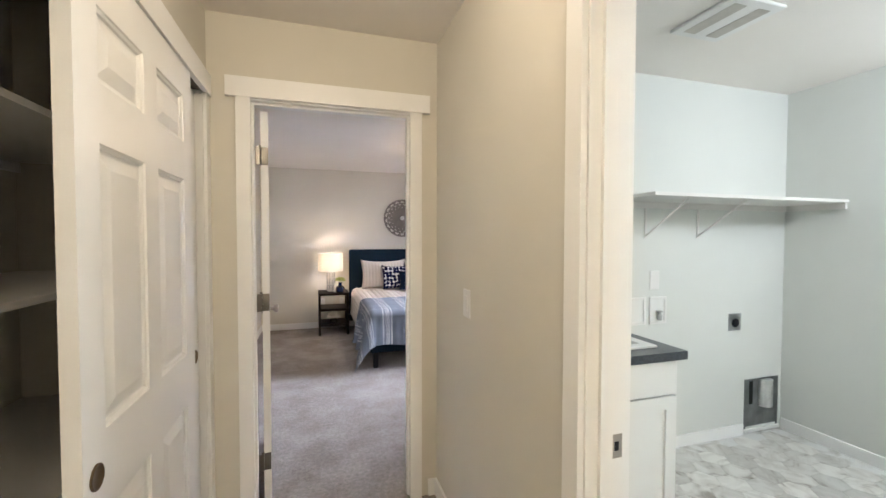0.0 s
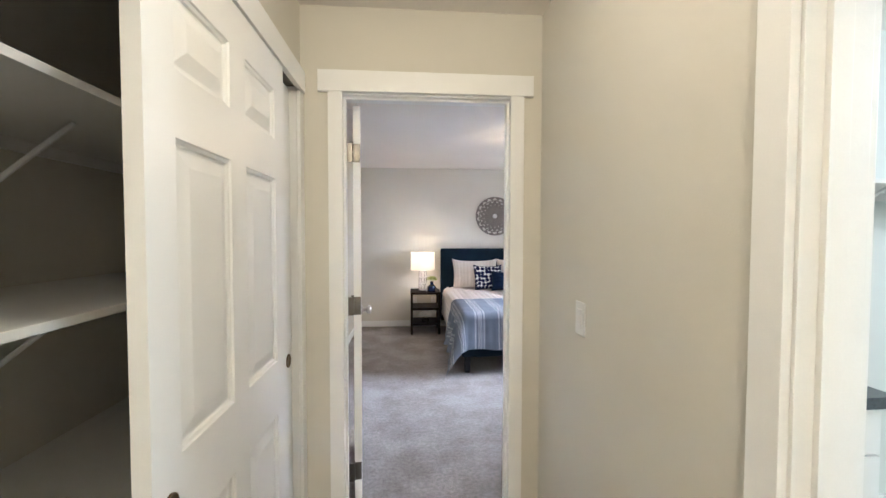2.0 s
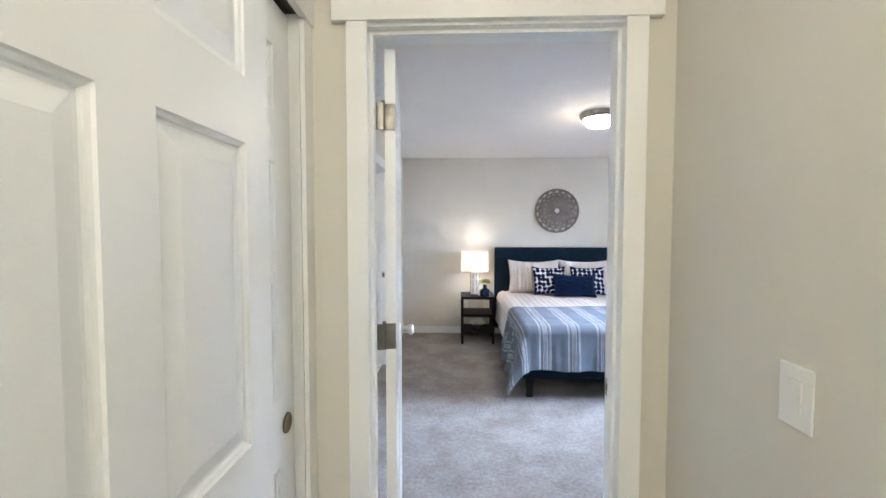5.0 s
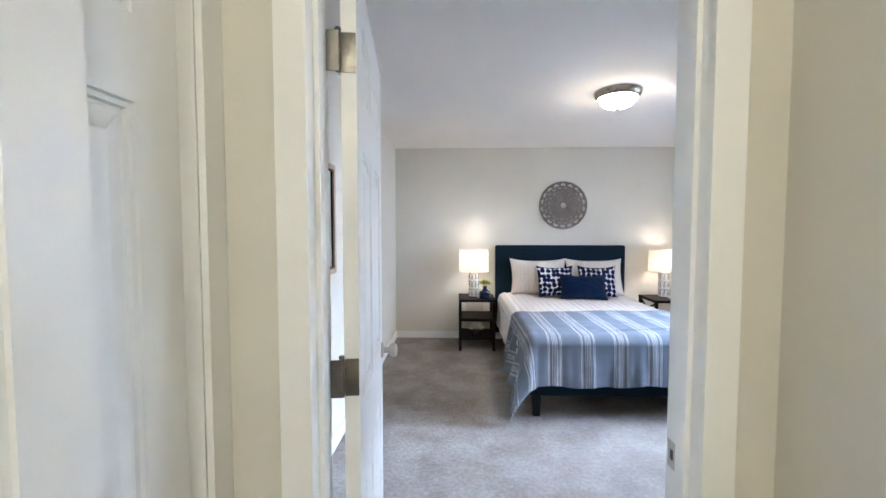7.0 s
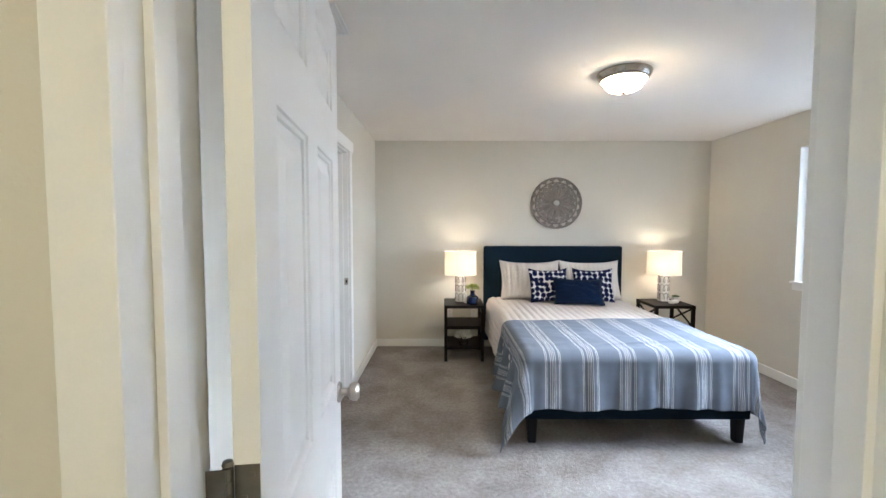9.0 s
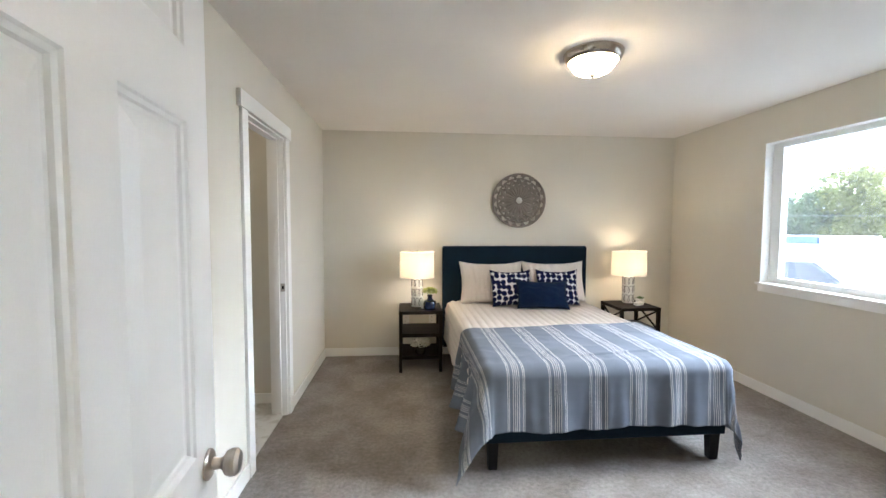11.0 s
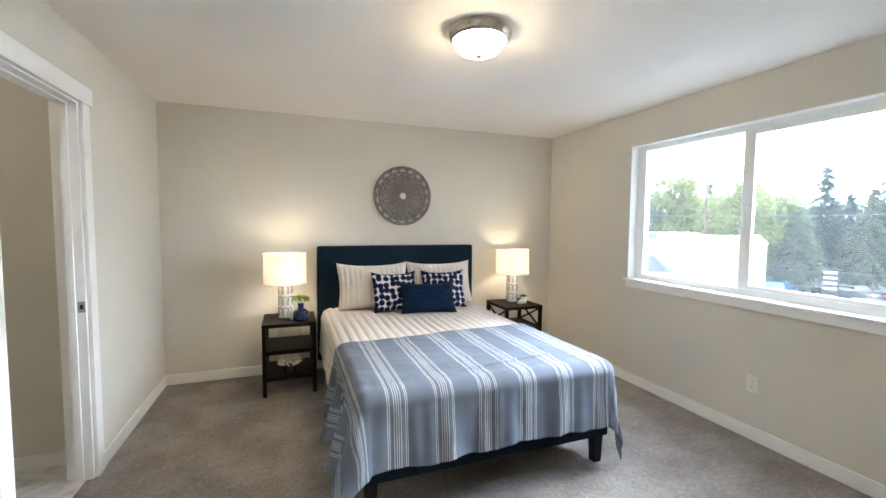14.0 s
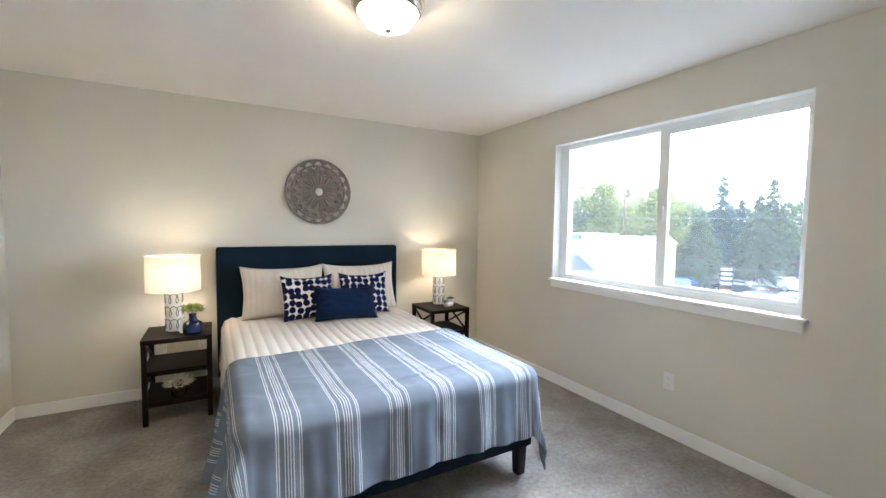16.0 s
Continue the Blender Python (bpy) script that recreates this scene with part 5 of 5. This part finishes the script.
def conifer(m, h, width, mat, seed):
    rng = random.Random(seed)
    ob = thing("conifer_tree", m, "tall dark fir tree beyond the car park", "tree", "trees beyond the window")
    bm = bmesh.new()
    bmesh.ops.create_cone(bm, cap_ends=True, segments=8, radius1=0.2, radius2=0.03, depth=h * 0.98)
    bmesh.ops.translate(bm, verts=bm.verts, vec=(0, 0, h * 0.49))
    part("trunk", bm, BARK, ob)
    verts, faces = [], []
    z = h * 0.14
    while z < h * 0.99:
        reach = width * 0.64 * (1 - z / h) ** 0.78 + 0.20
        for k in range(rng.randint(6, 9)):
            th = rng.uniform(0, 2 * math.pi)
            ln = reach * rng.uniform(0.55, 1.08)
            for _ in range(int(14 + ln * 20)):
                f = rng.uniform(0.12, 1.0)
                c = Vector((math.cos(th) * ln * f, math.sin(th) * ln * f, z - 0.34 * ln * f ** 1.6 + rng.uniform(-0.07, 0.07)))
                c += Vector((rng.uniform(-0.16, 0.16), rng.uniform(-0.16, 0.16), 0)) * (0.4 + f)
                fwd = Vector((math.cos(th + rng.gauss(0, 0.6)), math.sin(th + rng.gauss(0, 0.6)), rng.gauss(-0.45, 0.3))).normalized()
                side = fwd.cross(Vector((rng.gauss(0, 0.4), rng.gauss(0, 0.4), 1))).normalized()
                s = rng.uniform(0.16, 0.34)
                leaf_quad(verts, faces, c, fwd * s, side * s * 0.6)
        z += rng.uniform(0.16, 0.30) * (h / 12)
    mesh_of("crown", verts, faces, mat, ob, "layered drooping branches of needles")
    return ob


def out_at(angle, dist, z=GROUND):
    """A place outside, by the angle from +y towards +x and the distance from the window."""
    return pose(0.4 + dist * math.sin(radians(angle)), 2.6 + dist * math.cos(radians(angle)), z)


for k, (kind, ang, dist, h, w, mt) in enumerate((
        ("c", 45.0, 62, 10.5, 4.6, 2), ("c", 46.6, 58, 10.8, 4.4, 2), ("b", 48.2, 56, 12.0, 6.0, 1), ("b", 50.0, 54, 12.6, 5.4, 0), ("b", 52.0, 57, 10.2, 6.0, 0), ("c", 53.4, 62, 12.4, 4.4, 3),
        ("b", 54.8, 56, 9.6, 5.6, 1), ("b", 57.0, 50, 11.8, 7.0, 0), ("b", 59.8, 52, 9.4, 6.4, 1), ("c", 61.4, 48, 8.2, 5.0, 3), ("c", 63.4, 56, 13.2, 5.6, 2), ("c", 65.2, 60, 10.4, 5.2, 2),
        ("c", 66.8, 52, 10.2, 5.4, 3), ("c", 68.0, 55, 12.4, 5.4, 3), ("b", 70.4, 56, 9.8, 6.0, 1), ("c", 72.4, 54, 10.8, 5.2, 2), ("b", 74.6, 56, 10.2, 6.0, 1), ("b", 42.6, 58, 10.2, 6.0, 1), ("c", 40.4, 58, 11.0, 5.0, 2),
        ("b", 63.0, 64, 9.4, 7.0, 1), ("b", 56.0, 66, 11.0, 7.0, 1), ("b", 67.4, 66, 9.6, 7.0, 1), ("b", 47.0, 68, 10.0, 7.0, 1))):
    (broadleaf if kind == "b" else conifer)(out_at(ang, dist), h * 0.92, w, LEAVES[mt], 20 + k)

hedge_verts, hedge_faces = [], []
rng = random.Random(77)
for _ in range(16000):
    ang, dist = rng.uniform(38, 78), rng.uniform(66, 74)
    p = out_at(ang, dist).translation + Vector((0, 0, rng.uniform(0.0, 1.0) ** 0.8 * (4.6 + 1.0 * math.sin(ang * 1.7) + 0.8 * math.sin(ang * 4.1))))
    fwd = Vector((rng.gauss(0, 1), rng.gauss(0, 1), rng.gauss(0, 0.7))).normalized()
    side = fwd.cross(Vector((rng.gauss(0, 1), rng.gauss(0, 1), rng.gauss(0, 1)))).normalized()
    s = rng.uniform(0.3, 0.6)
    leaf_quad(hedge_verts, hedge_faces, p, fwd * s, side * s)
me = bpy.data.meshes.new("far_woods")
me.from_pydata([tuple(v) for v in hedge_verts], [], hedge_faces)
me.materials.append(LEAVES[1])
tagged(new("far_woods", me), "hazy green woods behind the trees", "woods", kind="stuff")

TYRE = material("black_rubber", (0.02, 0.02, 0.02), 0.9)
CARGLASS = material("dark_car_glass", (0.02, 0.025, 0.03), 0.08, coat=0.5)
RED_LAMP = material("red_tail_lamp", (0.35, 0.02, 0.02), 0.3)


def car(m, paint, label):
    """A parked car along x, 4.4 m long."""
    ob = thing("parked_car", m, label, "car", "parked cars")
    outline = [(-2.2, 0.35), (-2.22, 0.75), (-2.05, 0.92), (-1.55, 0.98), (-1.05, 1.42), (0.35, 1.47), (1.05, 1.02), (1.95, 0.86), (2.2, 0.62), (2.2, 0.35)]
    bm = bmesh.new()
    rings = []
    for y, k in ((-0.86, 0.93), (-0.78, 1.0), (0.78, 1.0), (0.86, 0.93)):
        rings.append([bm.verts.new((x, y * (0.82 if z > 1.1 else 1.0), z * (k if z > 0.5 else 1.0))) for x, z in outline])
    for a, c in zip(rings, rings[1:]):
        for i in range(len(outline)):
            j = (i + 1) % len(outline)
            bm.faces.new((a[i], a[j], c[j], c[i]))
    bm.faces.new(list(reversed(rings[0])))
    bm.faces.new(rings[-1])
    body = part("body", bm, paint, ob, smooth=True)
    for sy in (-1, 1):
        part("side_window", boxes((-1.15, sy * 0.735 - 0.02, 1.03, 0.55, sy * 0.735 + 0.02, 1.33), bevel=0.015), CARGLASS, body, "dark side glass")
        part("headlight", boxes((2.10, sy * 0.62 - 0.14, 0.62, 2.20, sy * 0.62 + 0.14, 0.74), bevel=0.02), PLASTIC, body, "pale headlight")
        part("tail_lamp", boxes((-2.24, sy * 0.66 - 0.10, 0.70, -2.16, sy * 0.66 + 0.10, 0.86), bevel=0.02), RED_LAMP, body, "red tail lamp")
        for x in (-1.32, 1.32):
            wheel = part("wheel", lathe([(0.0, -0.1), (0.30, -0.1), (0.32, -0.07), (0.32, 0.07), (0.30, 0.1), (0.0, 0.1)], 20, cap=False), TYRE, ob, smooth=True, at=pose(x, sy * 0.76, 0.32, 90, 0, 0))
            part("rim", lathe([(0.0, 0.0), (0.19, 0.0), (0.19, 0.008), (0.0, 0.012)], 16, cap=False), ZINC, wheel, "grey wheel rim", at=pose(0, 0, -sy * 0.101, 180 if sy > 0 else 0))
    part("windscreen", boxes((0.45, -0.60, 1.08, 0.62, 0.60, 1.36), bevel=0.02), CARGLASS, body, "dark windscreen")
    return ob


PAINTS = {c: material(c + "_car_paint", v, 0.25, coat=0.7) for c, v in (("blue", (0.03, 0.09, 0.26)), ("white", (0.75, 0.76, 0.77)), ("silver", (0.42, 0.44, 0.46)), ("black", (0.02, 0.022, 0.026)), ("slate", (0.16, 0.20, 0.27)))}
for ang, dist, turn, c in ((59.9, 44, 20, "blue"), (65.2, 46, 80, "black"), (67.0, 37, 60, "slate"), (69.0, 35.5, 55, "slate"), (70.3, 38.5, 55, "white"), (68.7, 52, 75, "silver"), (72.5, 36, 55, "blue"), (63.0, 51, 10, "silver"), (61.6, 50, 15, "slate")):
    car(out_at(ang, dist) @ pose(0, 0, 0, 0, 0, turn), PAINTS[c], c + " car parked on the asphalt lot")

sign = thing("road_sign", out_at(64.1, 44) @ pose(0, 0, 0, 0, 0, -58), "tall black sign with white lettered rows by the road", "sign")
part("post", boxes((-0.40, -0.08, 0, -0.28, 0.08, 2.0), (0.28, -0.08, 0, 0.40, 0.08, 2.0)), BLACKLEG, sign)
part("panel", boxes((-0.52, -0.12, 0.9, 0.52, 0.12, 2.7)), material("matte_black_sign", (0.03, 0.03, 0.035), 0.9), sign, "black sign panel")
for k in range(4):
    part("text_bar", boxes((-0.40, -0.14, 1.06 + 0.42 * k, 0.40, -0.122, 1.26 + 0.42 * k)), GREY, sign, "white row of unreadable lettering")
part("orange_base", boxes((-0.42, -0.2, 0, 0.42, 0.2, 0.6), bevel=0.03), material("orange_painted_base", (0.62, 0.16, 0.06), 0.7), sign, "orange base block")

pole = thing("utility_pole", out_at(53.0, 47), "thin wooden utility pole with wires", "utility pole")
part("mast", lathe([(0.13, 0.0), (0.09, 12.6)], 10), BARK, pole)
part("crossarm", boxes((-0.9, -0.06, 11.6, 0.9, 0.06, 11.75)), BARK, pole)
WIRE = material("grey_wire", (0.22, 0.23, 0.24), 0.6)
for h, sag in ((10.6, 0.5), (7.3, 0.5), (5.0, 0.4), (3.0, 0.3)):
    p0, p1 = out_at(36, 47).translation, out_at(84, 42).translation
    pts = [p0.lerp(p1, i / 24) + Vector((0, 0, h * (0.62 if h < 6 else 1) - sag * math.sin(math.pi * i / 24))) for i in range(25)]
    wire = thing("power_line", Matrix.Translation(pts[0]), "thin grey overhead wire across the view", "power line", "overhead wires")
    part("cable", tube([p - pts[0] for p in pts], 0.013, steps=5), WIRE, wire)

# ---- hexagonal floor tiles of the laundry ----


def hex_tile_material():
    """Marbled vinyl hexagon, its tone and veins shifted from tile to tile."""
    m = bpy.data.materials.new("marbled_hexagon_tile")
    m.use_nodes = True
    n, l = m.node_tree.nodes, m.node_tree.links
    b = n["Principled BSDF"]
    b.inputs["Roughness"].default_value = 0.32
    info, co, add = n.new("ShaderNodeObjectInfo"), n.new("ShaderNodeTexCoord"), n.new("ShaderNodeVectorMath")
    off = n.new("ShaderNodeVectorMath")
    off.operation = "SCALE"
    off.inputs[0].default_value = (17.0, 31.0, 5.0)
    l.new(info.outputs["Random"], off.inputs["Scale"])
    l.new(co.outputs["Object"], add.inputs[0])
    l.new(off.outputs[0], add.inputs[1])
    t = n.new("ShaderNodeTexNoise")
    t.inputs["Scale"].default_value, t.inputs["Detail"].default_value, t.inputs["Distortion"].default_value = 7.0, 6.0, 1.6
    l.new(add.outputs[0], t.inputs["Vector"])
    ramp = n.new("ShaderNodeValToRGB")
    e = ramp.color_ramp.elements
    e[0].position, e[0].color = 0.30, (0.27, 0.245, 0.21, 1)
    e[1].position, e[1].color = 0.60, (0.66, 0.65, 0.61, 1)
    k = e.new(0.40)
    k.color = (0.52, 0.50, 0.46, 1)
    l.new(t.outputs["Fac"], ramp.inputs["Fac"])
    tone = n.new("ShaderNodeMapRange")
    tone.inputs["To Min"].default_value, tone.inputs["To Max"].default_value = 0.78, 1.12
    l.new(info.outputs["Random"], tone.inputs["Value"])
    mix = n.new("ShaderNodeMix")
    mix.data_type, mix.blend_type = "RGBA", "MULTIPLY"
    mix.inputs["Factor"].default_value = 1.0
    l.new(ramp.outputs["Color"], mix.inputs["A"])
    l.new(tone.outputs[0], mix.inputs["B"])
    l.new(mix.outputs["Result"], b.inputs["Base Color"])
    return m


HEX = 0.155
bm = bmesh.new()
low = [bm.verts.new((0.574 * HEX * math.cos(math.pi * k / 3), 0.574 * HEX * math.sin(math.pi * k / 3), 0.0)) for k in range(6)]
top_ring = [bm.verts.new((0.568 * HEX * math.cos(math.pi * k / 3), 0.568 * HEX * math.sin(math.pi * k / 3), 0.003)) for k in range(6)]
bm.faces.new(top_ring)
for k in range(6):
    bm.faces.new((low[k], low[(k + 1) % 6], top_ring[(k + 1) % 6], top_ring[k]))
hex_mesh = bpy.data.meshes.new("tile")
bm.to_mesh(hex_mesh)
bm.free()
hex_mesh.materials.append(hex_tile_material())
laundry_floor = bpy.data.objects["floor_laundry"]
col = 0
x = 1.36
while x < LAU_X - 0.10:
    y = LY - 0.11 - (HEX / 2 if col % 2 else 0.0)
    while y > 0.30:
        if x > 1.58 or y < cy0 - 0.05:
            tile = new("tile", hex_mesh)
            tile.parent = laundry_floor
            tile.location = (x, y, 0.0122)
        y -= HEX
    x += HEX * 0.866
    col += 1
